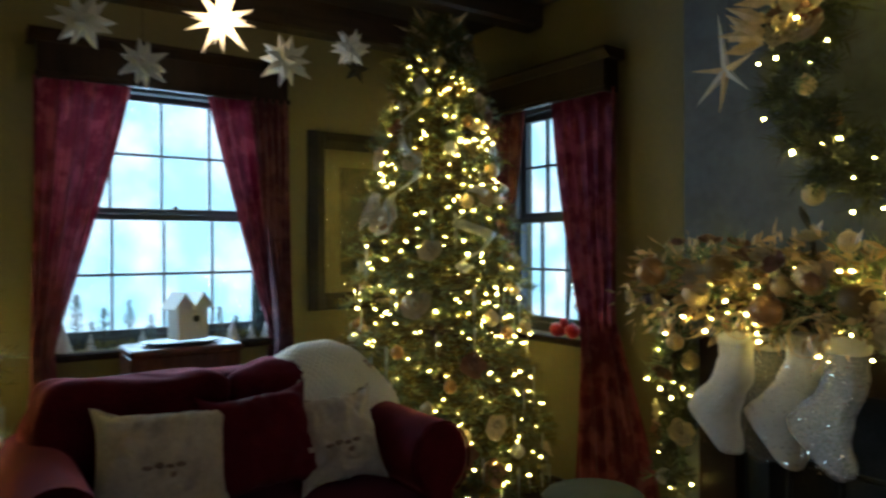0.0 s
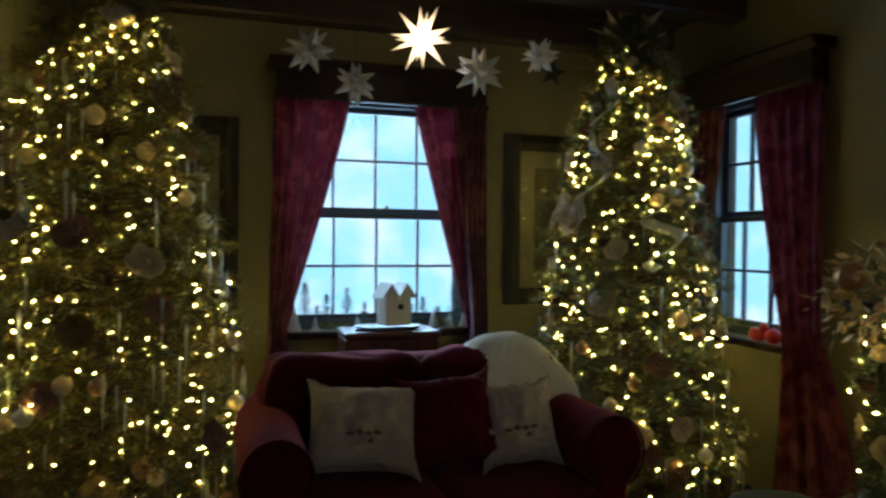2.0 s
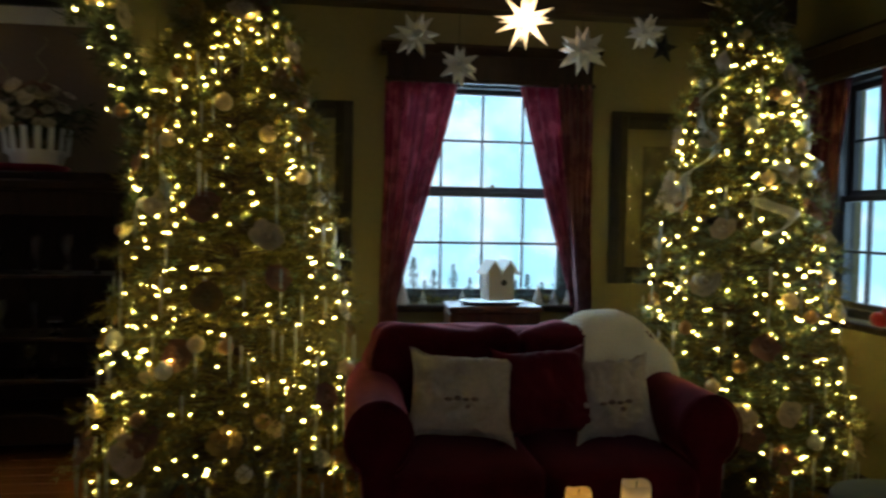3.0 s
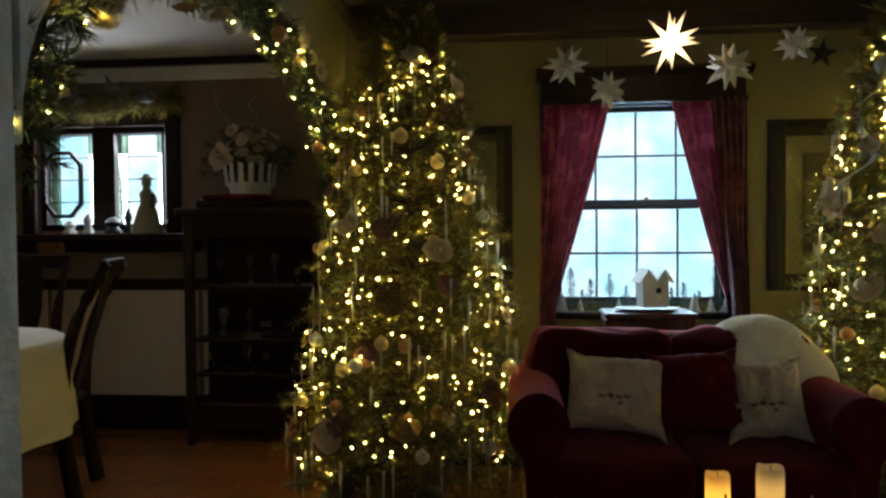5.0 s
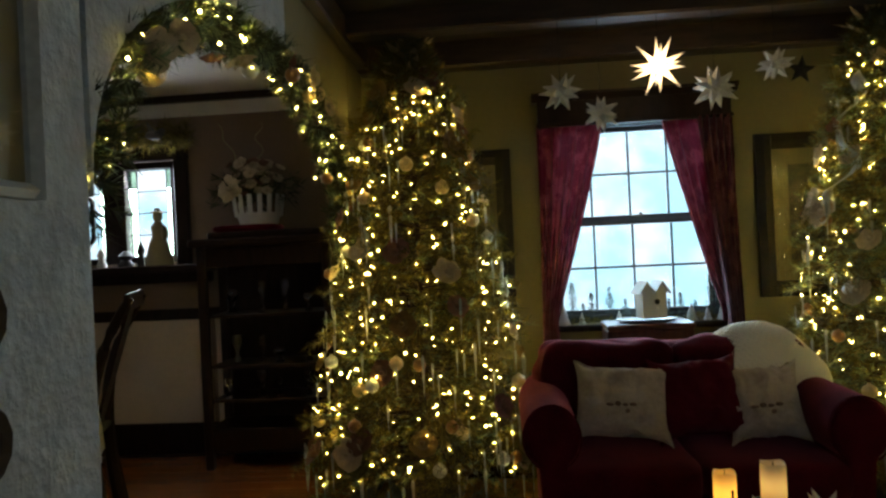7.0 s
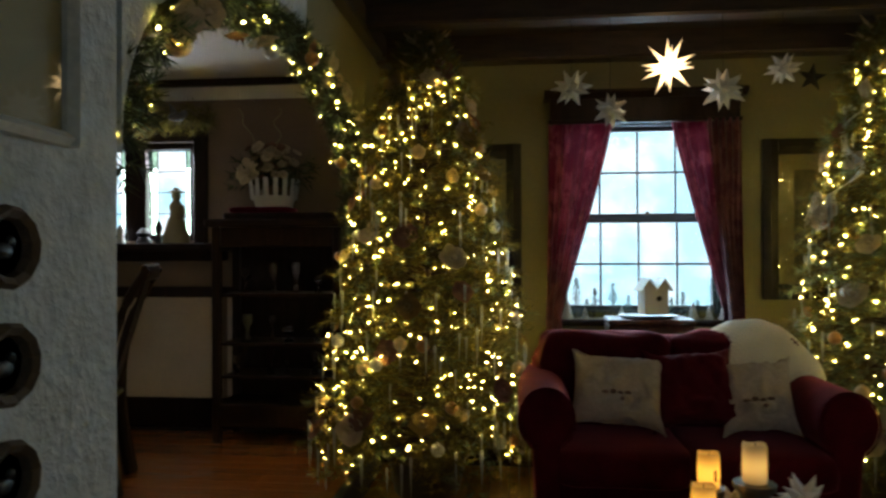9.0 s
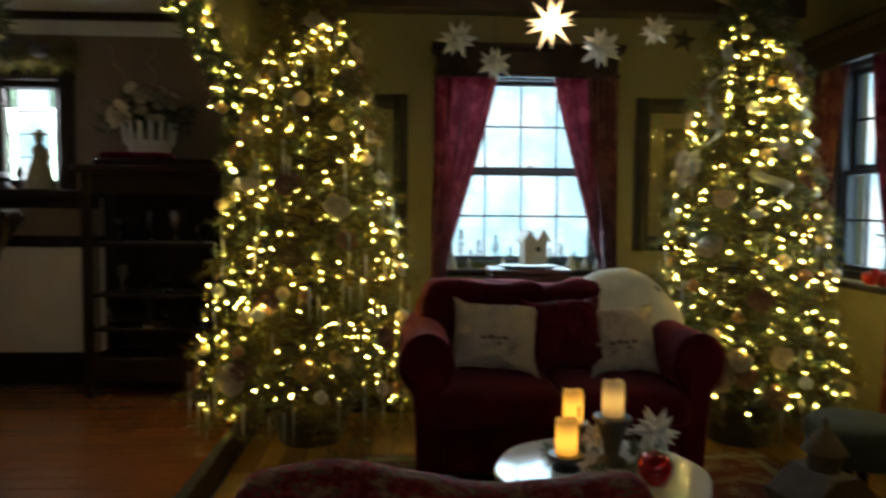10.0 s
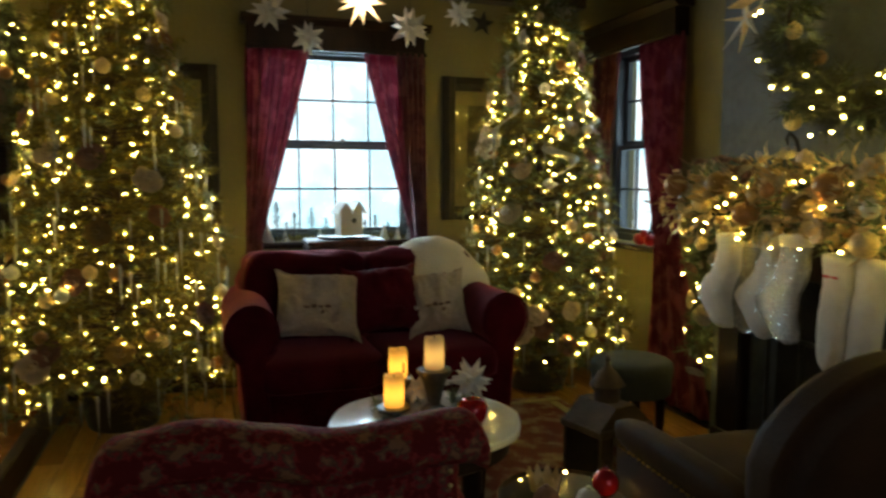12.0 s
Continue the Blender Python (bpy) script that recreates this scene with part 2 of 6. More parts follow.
M_CHAMPLEAF = mat("champagne_glitter_leaf", (0.50, 0.34, 0.17), 0.32, metal=0.35, vary=0.4, scale=24, fine=250, bump=0.3, island=0.5)
M_BRONZE = mat("bronze_silk_petals", (0.21, 0.135, 0.04), 0.6, vary=0.35, scale=18, fine=90, obj=0.4, metal=0.2)
M_ROSE = mat("dusty_rose_petals", (0.22, 0.11, 0.07), 0.8, vary=0.3, scale=18, fine=90)
M_MATBOARD = mat("olive_mat_board", (0.15, 0.13, 0.065), 0.7, vary=0.12, scale=6, fine=60)
M_PAPERART = mat("aged_print", (0.30, 0.26, 0.14), 0.7, vary=0.1, scale=6, fine=60)
M_ART = mat("dark_print_ink", (0.06, 0.055, 0.03), 0.6, vary=0.5, scale=9, fine=60)
M_FRAME = mat("black_brown_frame", (0.02, 0.016, 0.011), 0.45, spec=0.3, vary=0.4, scale=10, fine=60, bump=0.2)
M_CHAMPFRAME = mat("pale_silver_frame", (0.60, 0.58, 0.53), 0.5, metal=0.0, vary=0.2, scale=10, fine=60)
M_GLASS = glass_mat("clear_glass", (1, 1, 1), 0.0, 1.45)
M_PANE = glass_mat("window_pane", (0.97, 0.99, 1.0), clear=0.06)
M_PICGLASS = glass_mat("picture_glass", (1, 1, 1), clear=0.06)
M_CLOTH = mat("white_tablecloth", (0.72, 0.70, 0.66), 0.9, vary=0.06, scale=5, fine=120)
M_DISTANCE = backdrop_mat("snowy_distance")
M_SNOW = mat("snow", (0.8, 0.83, 0.88), 0.8, vary=0.05, scale=3, fine=30)
M_TWIG = mat("bottle_brush_frosted_green", (0.13, 0.18, 0.18), 0.9, vary=0.2, scale=20, fine=100)
M_STAIN = mat("stained_glass_green", (0.45, 0.62, 0.45), 0.2, vary=0.3, scale=5, fine=20, trans=0.9)
M_RED = mat("red_lacquer", (0.45, 0.01, 0.02), 0.3, vary=0.2, scale=8, fine=60)
M_FIREBOX = mat("sooty_brick", (0.02, 0.018, 0.016), 0.9, vary=0.4, scale=10, fine=60, bump=0.5)
for p_, c_ in ((0.51, (0.34, 0.035, 0.030)), (0.55, (0.11, 0.05, 0.035))):
    e_ = [n for n in M_FLORAL.node_tree.nodes if n.type == 'VALTORGB'][0].color_ramp.elements.new(p_)
    e_.color = (*c_, 1)
for m_ in (M_FLORAL, M_RUG):
    ramp_ = [n for n in m_.node_tree.nodes if n.type == 'VALTORGB'][0]
    ramp_.color_ramp.elements[0].position, ramp_.color_ramp.elements[-1].position = 0.47, 0.60

# ---- mesh builders ----


class MB:
    """Collects vertices and faces for one mesh."""

    def __init__(self):
        self.v, self.f = [], []

    def add(self, verts, faces):
        o = len(self.v)
        self.v.extend([tuple(p) for p in verts])
        self.f.extend([tuple(i + o for i in f) for f in faces])
        return self

    def move(self, m, start=0):
        self.v[start:] = [tuple(m @ Vector(p)) for p in self.v[start:]]
        return self

    def box(self, cx, cy, cz, sx, sy, sz, bev=0.004):
        """A box with chamfered edges."""
        h = (sx / 2, sy / 2, sz / 2)
        b = min(bev, min(h) * 0.6)
        vs, idx = [], {}
        for i in (-1, 1):
            for j in (-1, 1):
                for k in (-1, 1):
                    s = (i, j, k)
                    for a in range(3):
                        p = [s[n] * (h[n] - (0 if n == a else b)) for n in range(3)]
                        idx[(s, a)] = len(vs)
                        vs.append((cx + p[0], cy + p[1], cz + p[2]))
        fs = []
        for a in range(3):
            o1, o2 = [n for n in range(3) if n != a]
            for s in (-1, 1):
                q = []
                for u, w in ((-1, -1), (1, -1), (1, 1), (-1, 1)):
                    t = [0, 0, 0]
                    t[a], t[o1], t[o2] = s, u, w
                    q.append(idx[(tuple(t), a)])
                fs.append(tuple(q))
        for a in range(3):
            o1, o2 = [n for n in range(3) if n != a]
            for u in (-1, 1):
                for w in (-1, 1):
                    t0, t1 = [0, 0, 0], [0, 0, 0]
                    t0[a], t1[a] = -1, 1
                    t0[o1] = t1[o1] = u
                    t0[o2] = t1[o2] = w
                    fs.append((idx[(tuple(t0), o1)], idx[(tuple(t1), o1)], idx[(tuple(t1), o2)], idx[(tuple(t0), o2)]))
        for i in (-1, 1):
            for j in (-1, 1):
                for k in (-1, 1):
                    fs.append(tuple(idx[((i, j, k), a)] for a in range(3)))
        return self.add(vs, fs)

    def lathe(self, profile, n=24, centre=(0, 0, 0)):
        """profile: (radius, z) from bottom to top."""
        vs, fs = [], []
        for r, z in profile:
            for i in range(n):
                a = 2 * math.pi * i / n
                vs.append((centre[0] + r * math.cos(a), centre[1] + r * math.sin(a), centre[2] + z))
        for j in range(len(profile) - 1):
            for i in range(n):
                k = (i + 1) % n
                fs.append((j * n + i, j * n + k, (j + 1) * n + k, (j + 1) * n + i))
        fs.append(tuple(range(n))[::-1])
        fs.append(tuple((len(profile) - 1) * n + i for i in range(n)))
        return self.add(vs, fs)

    def tube(self, pts, r0, r1=None, n=6):
        r1 = r0 if r1 is None else r1
        vs, fs = [], []
        pts = [Vector(p) for p in pts]
        for j, p in enumerate(pts):
            d = (pts[min(j + 1, len(pts) - 1)] - pts[max(j - 1, 0)]).normalized()
            up = Vector((0, 0, 1)) if abs(d.z) < 0.9 else Vector((1, 0, 0))
            u = d.cross(up).normalized()
            w = d.cross(u)
            r = r0 + (r1 - r0) * j / max(1, len(pts) - 1)
            for i in range(n):
                a = 2 * math.pi * i / n
                vs.append(p + (u * math.cos(a) + w * math.sin(a)) * r)
        for j in range(len(pts) - 1):
            for i in range(n):
                k = (i + 1) % n
                fs.append((j * n + i, j * n + k, (j + 1) * n + k, (j + 1) * n + i))
        fs.append(tuple(range(n))[::-1])
        fs.append(tuple((len(pts) - 1) * n + i for i in range(n)))
        return self.add(vs, fs)

    def soft(self, c, r, e1=0.5, e2=0.5, n=24, m=14, wob=0.0, seed=0):
        """A soft cushion: a superellipsoid with half sizes r."""
        def p(x, e):
            return math.copysign(abs(x) ** e, x)
        vs, fs = [], []
        for j in range(m + 1):
            la = -math.pi / 2 + math.pi * j / m
            for i in range(n):
                lo = 2 * math.pi * i / n
                q = Vector((p(math.cos(la), e1) * p(math.cos(lo), e2), p(math.cos(la), e1) * p(math.sin(lo), e2), p(math.sin(la), e1)))
                k = 1 + (wob * noise.noise(q * 1.7 + Vector((seed, seed * 2, 0))) if wob else 0)
                vs.append((c[0] + q.x * r[0] * k, c[1] + q.y * r[1] * k, c[2] + q.z * r[2] * k))
        for j in range(m):
            for i in range(n):
                k = (i + 1) % n
                fs.append((j * n + i, j * n + k, (j + 1) * n + k, (j + 1) * n + i))
        return self.add(vs, fs)

    def prism(self, outline, d0, d1, axis='y'):
        """Extrudes an outline (pairs) from d0 to d1 along an axis."""
        n = len(outline)

        def put(a, b, d):
            return {'y': (a, d, b), 'x': (d, a, b), 'z': (a, b, d)}[axis]
        vs = [put(a, b, d0) for a, b in outline] + [put(a, b, d1) for a, b in outline]
        fs = [(i, (i + 1) % n, n + (i + 1) % n, n + i) for i in range(n)] + [tuple(range(n))[::-1], tuple(range(n, 2 * n))]
        return self.add(vs, fs)

    def mesh(self, name, material, smooth=None):
        me = bpy.data.meshes.new(name)
        me.from_pydata(self.v, [], self.f)
        bm = bmesh.new()
        bm.from_mesh(me)
        if len(bm.verts) < 60000:
            bmesh.ops.recalc_face_normals(bm, faces=bm.faces)
        bm.to_mesh(me)
        bm.free()
        me.materials.append(material)
        if smooth:
            me.polygons.foreach_set("use_smooth", [True] * len(me.polygons))
            me.set_sharp_from_angle(angle=radians(smooth))
        return me


def part(name, mb, material, parent=None, label="", smooth=None, at=None):
    me = mb if isinstance(mb, bpy.types.Mesh) else mb.mesh(name, material, smooth)
    ob = new(name, me)
    if parent:
        ob.parent = parent
    if at:
        ob.matrix_basis = at
    return tagged(ob, label)


def thing(name, label, category, at=None, group="", kind=""):
    ob = new(name)
    ob.empty_display_size = 0.05
    if at:
        ob.matrix_basis = at
    return tagged(ob, label, category, group, kind)


def solid(name, mb, material, label, category="", at=None, group="", kind="", smooth=None):
    ob = part(name, mb, material, None, "", smooth, at)
    return tagged(ob, label, category, group, kind)

# ---- the rooms ----
XW, XE, YS, YN, ZT = -0.62, 2.62, -2.30, 3.40, 2.56      # living room, inner faces
DX, DYS, DYN, DZ, DT = -3.70, -0.60, 3.62, 0.13, 2.42    # dining room beyond the arch, floor height and ceiling
WT = 0.12                                                # thickness of the west wall
SILL, HEAD = 0.885, 2.095                                 # north and east windows
NX0, NX1 = 0.455, 1.455
EY0, EY1 = 2.22, 3.06


def wall_with_hole(name, axis, face, back, a0, a1, z0, z1, hole, material):
    """A thick wall along x or y with one opening (a0, a1, z0, z1), in one piece."""
    h0, h1, hz0, hz1 = hole
    vs = []
    for d in (face, back):
        for a, z in ((a0, z0), (a1, z0), (a1, z1), (a0, z1), (h0, hz0), (h1, hz0), (h1, hz1), (h0, hz1)):
            vs.append((a, d, z) if axis == 'x' else (d, a, z))
    fs = []
    for i in range(4):
        j = (i + 1) % 4
        fs += [(i, j, 4 + j, 4 + i), (8 + i, 12 + i, 12 + j, 8 + j), (i, 8 + i, 8 + j, j), (4 + i, 4 + j, 12 + j, 12 + i)]
    return solid(name, MB().add(vs, fs), material, "plain painted plaster wall with a window opening", "wall", kind="structure")


wall_with_hole("wall_north", 'x', YN, YN + 0.26, XW, XE + 0.26, -0.1, ZT + 0.1, (NX0, NX1, SILL, HEAD), M_WALL)
wall_with_hole("wall_east", 'y', XE, XE + 0.26, YS, YN, -0.1, ZT + 0.1, (EY0, EY1, SILL, HEAD), M_WALL)
wall_with_hole("wall_south", 'x', YS, YS - 0.2, XW, XE + 0.26, -0.1, ZT + 0.1, (0.75, 1.65, 0.9, 2.05), M_WALL)

# west wall with the broad arch into the dining room
A0, A1, ASPRING, ATOP = 0.53, 2.98, 1.50, 2.19
mb, mn = MB(), MB()
outline = [(A0, 0.0)]
outline += [((A0 + A1) / 2 - (A1 - A0) / 2 * math.cos(math.pi * i / 32), ASPRING + (ATOP - ASPRING) * math.sin(math.pi * i / 32) ** 0.9) for i in range(33)]
outline += [(A1, 0.0)]
for k in range(len(outline) - 1):
    (ya, za), (yb, zb) = outline[k], outline[k + 1]
    if abs(yb - ya) < 1e-6:
        continue
    # segments beyond y 1.9 take the darker olive of the north wall
    (mb if yb < 1.9 else mn).prism([(ya, za), (yb, zb), (yb, ZT + 0.1), (ya, ZT + 0.1)], XW - WT, XW, 'x')
mb.box(XW - WT / 2, (YS + A0) / 2, ZT / 2, WT, A0 - YS, ZT + 0.2, 0.02)
mn.box(XW - WT / 2, (A1 + YN + 0.26) / 2, ZT / 2, WT, YN + 0.26 - A1, ZT + 0.2, 0.02)
solid("wall_west_pier", mn, M_WALL, "olive pier and half arch beside the tree", "wall", kind="structure")
solid("wall_west", mb, M_PLASTER, "rough grey plaster wall with a broad arched opening", "wall", kind="structure")

# dining room shell
DW0, DW1, DWS, DWH = -2.76, -1.91, 1.37, 2.02
wall_with_hole("wall_dining_north", 'x', DYN, DYN + 0.2, DX, XW - WT, -0.1, DT + 0.2, (DW0, DW1, DWS, DWH), M_DININGWALL)
solid("wall_dining_west", MB().box(DX - 0.1, (DYS + DYN) / 2, 1.2, 0.2, DYN - DYS + 0.4, 2.9, 0.001), M_DININGWALL, "taupe papered wall", "wall", kind="structure")
solid("wall_dining_south", MB().box((DX + XW - WT) / 2, DYS - 0.1, 1.2, XW - WT - DX, 0.2, 2.9, 0.001), M_DININGWALL, "taupe papered wall", "wall", kind="structure")
solid("ceiling_dining", MB().box((DX + XW - WT) / 2, (DYS + DYN) / 2, DT + 0.05, XW - WT - DX, DYN - DYS, 0.1, 0.001), M_WHITECEIL, "white painted plaster ceiling", "ceiling", kind="structure")

# living room ceiling with dark beams
mb = MB().box((XW + XE) / 2, (YS + YN) / 2, ZT + 0.05, XE - XW, YN - YS, 0.1, 0.001)
solid("ceiling", mb, M_DARKCEIL, "low dark boarded ceiling", "ceiling", kind="structure")
for k, (y, h) in enumerate(((3.33, 0.15), (2.74, 0.11), (1.75, 0.11), (0.76, 0.11), (-0.23, 0.11), (-1.22, 0.11))):
    mb = MB().box((XW + XE) / 2, y, ZT - h / 2 + 0.01, XE - XW - 0.004, 0.13, h + 0.02, 0.012)
    solid("ceiling_beam", mb, M_BEAM, "dark stained timber ceiling beam", "beam", kind="structure", group="ceiling beams")

solid("ceiling_beam", MB().box(XW + 0.035, (YS + YN) / 2, ZT - 0.065, 0.07, YN - YS - 0.006, 0.13, 0.008), M_BEAM, "dark stained timber plate along the wall top", "beam", kind="structure", group="ceiling beams")

# floors
solid("floor", MB().box((XW + XE) / 2, (YS + YN) / 2, -0.06, XE - XW, YN - YS, 0.10, 0.001), M_DARKWOOD, "honey brown polished floorboards", "floor", kind="structure")
solid("floor_dining", MB().box((DX + XW) / 2 - 0.02, (DYS + DYN) / 2, DZ - 0.07, XW - DX - 0.04, DYN - DYS, 0.12, 0.001), M_DARKWOOD, "red-brown polished floorboards", "floor", kind="structure")
solid("step_riser", MB().box(XW - 0.005, (A0 + A1) / 2 + 0.02, DZ / 2 + 0.001, 0.05, A1 - A0 + 0.3, DZ + 0.006, 0.006), M_DARKWOOD, "dark stained step up to the dining room", "step", kind="structure")

# baseboards
for nm, c, s in (("baseboard", ((XW + XE) / 2, YN - 0.012, 0.09), (XE - XW, 0.024, 0.18)), ("baseboard", (XE - 0.012, 2.55, 0.09), (0.024, 1.65, 0.18)),
                 ("baseboard", (XW + 0.012, -0.9, 0.09), (0.024, 2.75, 0.18))):
    solid(nm, MB().box(*c, *s, 0.006), M_DARKWOOD, "dark stained baseboard", "baseboard", kind="structure")

# outside: a misty snowy distance and a snow covered ground
solid("backdrop", MB().box(0.0, 9.0, 2.0, 30, 0.05, 9.0, 0.001), M_DISTANCE, "pale misty winter distance", "backdrop", kind="structure")
solid("backdrop_east", MB().box(9.0, 0.0, 2.0, 0.05, 17.5, 9.0, 0.001), M_DISTANCE, "pale misty winter distance", "backdrop", kind="structure")
solid("ground", MB().box(0.0, 0.0, -0.42, 40, 40, 0.05, 0.001), M_SNOW, "snow covered ground outside", "ground", kind="structure")


def sash_window(name, w, h, at, cols=4, rows=2):
    """Two sashes of cols x rows panes each; local x across, y outwards, z up from the sill."""
    t = thing(name, "dark painted double-hung sash window with many small panes", "window", at, kind="structure")
    fr = 0.045
    mb = MB()
    for x in (-w / 2 + fr / 2, w / 2 - fr / 2):
        mb.box(x, 0.14, h / 2, fr, 0.10, h, 0.004)
    mb.box(0, 0.14, h - fr / 2, w - 2 * fr, 0.10, fr, 0.004)
    mb.box(0, 0.14, fr / 2, w - 2 * fr, 0.10, fr, 0.004)
    part("window_frame", mb, M_SASH, t)
    part("window_sill", MB().box(0, 0.05, -0.02, w + 0.03, 0.16, 0.035, 0.008), M_DARKWOOD, t, "dark stained sill")
    iw, ih = w - 2 * fr, h - 2 * fr
    for k, (z0, yy) in enumerate(((fr, 0.125), (fr + ih / 2, 0.165))):
        mb = MB()
        hh = ih / 2
        for z in (z0 + 0.014, z0 + hh - 0.014):
            mb.box(0, yy, z, iw, 0.034, 0.030, 0.003)
        for x in (-iw / 2 + 0.014, iw / 2 - 0.014):
            mb.box(x, yy, z0 + hh / 2, 0.028, 0.034, hh - 0.06, 0.003)
        sash = part("sash", mb, M_SASH, t)
        for c in range(1, cols):
            part("muntin", MB().box(-iw / 2 + iw * c / cols, yy, z0 + hh / 2, 0.014, 0.026, hh - 0.06, 0.003), M_SASH, sash)
        for r in range(1, rows):
            part("muntin", MB().box(0, yy + 0.003, z0 + hh * r / rows, iw - 0.056, 0.026, 0.014, 0.003), M_SASH, sash)
        for c in range(cols):
            for r in range(rows):
                pw, ph = iw / cols - 0.015, hh / rows - 0.015
                p = part("pane", MB().box(-iw / 2 + iw * (c + 0.5) / cols, yy, z0 + hh * (r + 0.5) / rows, pw, 0.003, ph, 0.0005), M_PANE, sash)
                p.visible_shadow = False
    part("sash_lock", MB().box(0.03, 0.10, fr + ih / 2 + 0.02, 0.06, 0.02, 0.012, 0.004).box(0.05, 0.10, fr + ih / 2 + 0.032, 0.02, 0.012, 0.016, 0.003), M_PEWTER, t, "metal sash lock")
    return t


sash_window("window_1", NX1 - NX0, HEAD - SILL, pose(0.955, YN, SILL))
sash_window("window_2", EY1 - EY0, HEAD - SILL, pose(XE, 2.64, SILL, 0, 0, -90))
sash_window("window_3", 0.90, 1.15, pose(1.20, YS, 0.90, 0, 0, 180))


def cornice(at, w):
    t = thing("window_cornice", "dark stained wooden cornice box over the window", "cornice", at)
    mb = MB().box(0, -0.085, 0.075, w, 0.02, 0.15, 0.004)
    for s in (-1, 1):
        mb.box(s * (w / 2 - 0.01), -0.04, 0.075, 0.02, 0.07, 0.15, 0.003)
    part("cornice_box", mb, M_DARKWOOD, t)
    part("crown_moulding", MB().prism([(-0.14, 0.19), (-0.14, 0.175), (-0.10, 0.145), (-0.002, 0.145), (-0.002, 0.19)], -w / 2 - 0.035, w / 2 + 0.035, 'x'), M_DARKWOOD, t)
    part("lower_moulding", MB().box(0, -0.098, 0.012, w + 0.02, 0.012, 0.022, 0.004), M_DARKWOOD, t)


cornice(pose(0.955, YN, 2.035), 1.08)
cornice(pose(XE, 2.66, 2.03, 0, 0, -90), 0.95)


def curtain(at, top, bottom, inner_top, inner_tie, outer, material, sign, seed, tie_z=0.92, folds=9, label="", flare=0.0):
    """A panel hung at z=top whose inner edge sweeps from inner_top (x at the rod) to inner_tie at tie_z; outer edge at x=outer."""
    nu, nv = 72, 40
    vs, fs = [], []
    rnd = random.Random(seed)
    ph = rnd.random() * 6
    for j in range(nv + 1):
        z = top + (bottom - top) * j / nv
        if z > tie_z:
            k = (top - z) / (top - tie_z)
            xi = inner_top + (inner_tie - inner_top) * k ** 1.12
        else:
            k = (tie_z - z) / (tie_z - bottom + 1e-6)
            xi = inner_tie + sign * 0.05 * k
        amp = 0.022 * (0.7 + 0.3 * math.sin(2.0 * z + ph))
        xo = outer - sign * (0.03 * max(0, (1.6 - z)) * 0.6 + flare * max(0, 0.98 - z))
        for i in range(nu + 1):
            u = i / nu
            x = xo + (xi - xo) * u
            y = -0.045 + amp * math.sin(u * folds * 2 * math.pi + ph + 0.6 * math.sin(z * 2)) + 0.012 * math.sin(u * 31 + z * 3)
            vs.append((x, y, z))
    for j in range(nv):
        for i in range(nu):
            a = j * (nu + 1) + i
            fs.append((a, a + 1, a + nu + 2, a + nu + 1))
    ob = solid("curtain", MB().add(vs, fs), material, label or "burgundy floral curtain panel tied back beside the window", "curtain", at=at, group="curtains", smooth=60)
    sm = ob.modifiers.new("thickness", 'SOLIDIFY')
    sm.thickness = 0.0025
    return ob


C1 = pose(0.955, YN, 0)
curtain(C1, 2.05, 0.03, -0.175, -0.475, -0.55, M_SHEER, 1, 1, folds=8)
curtain(pose(0.955, YN + 0.03, 0), 2.05, 0.03, 0.165, 0.47, 0.53, M_SHEER, -1, 2, folds=6, label="thin burgundy sheer curtain drawn aside in the window")
curtain(pose(0.955, YN - 0.045, 0), 2.05, 0.03, 0.355, 0.475, 0.545, M_CURTAIN, -1, 3, folds=5)
C2 = pose(XE, 2.65, 0, 0, 0, -90)
curtain(C2, 2.05, 0.03, -0.12, -0.30, -0.46, M_CURTAIN, 1, 4, folds=6)
curtain(C2, 2.05, 0.03, 0.08, 0.27, 0.485, M_SHEER, -1, 5, folds=9, flare=0.30, label="burgundy floral curtain panel hanging beside the east window")

# ---- conifers, garlands and their trimmings ----


def needle_field(stems, rng, length=0.05, width=0.005, per=26):
    """Thin needle triangles round short stems: arrays of start and end points."""
    V = []
    for a, b in stems:
        a, b = np.array(a), np.array(b)
        d = b - a
        L = np.linalg.norm(d) + 1e-9
        d = d / L
        t = rng.random(per)
        side = rng.normal(size=(per, 3))
        side -= np.outer(side @ d, d)
        side /= np.linalg.norm(side, axis=1)[:, None] + 1e-9
        tipdir = side * 0.8 + d * 0.75
        base = a + np.outer(t, d * L)
        ln = length * (0.6 + 0.7 * rng.random(per))[:, None]
        tip = base + tipdir * ln
        w = np.cross(tipdir, rng.normal(size=(per, 3)))
        w /= np.linalg.norm(w, axis=1)[:, None] + 1e-9
        V.append(np.stack([base - w * width / 2, base + w * width / 2, tip], 1).reshape(-1, 3))
    V = np.concatenate(V)
    return V


def needle_mesh(name, V, material):
    me = bpy.data.meshes.new(name)
    n = len(V) // 3
    me.vertices.add(len(V))
    me.vertices.foreach_set("co", V.astype(np.float32).ravel())
    me.loops.add(3 * n)
    me.loops.foreach_set("vertex_index", np.arange(3 * n, dtype=np.int32))
    me.polygons.add(n)
    me.polygons.foreach_set("loop_start", np.arange(0, 3 * n, 3, dtype=np.int32))
    me.update(calc_edges=True)
    me.materials.append(material)
    return me


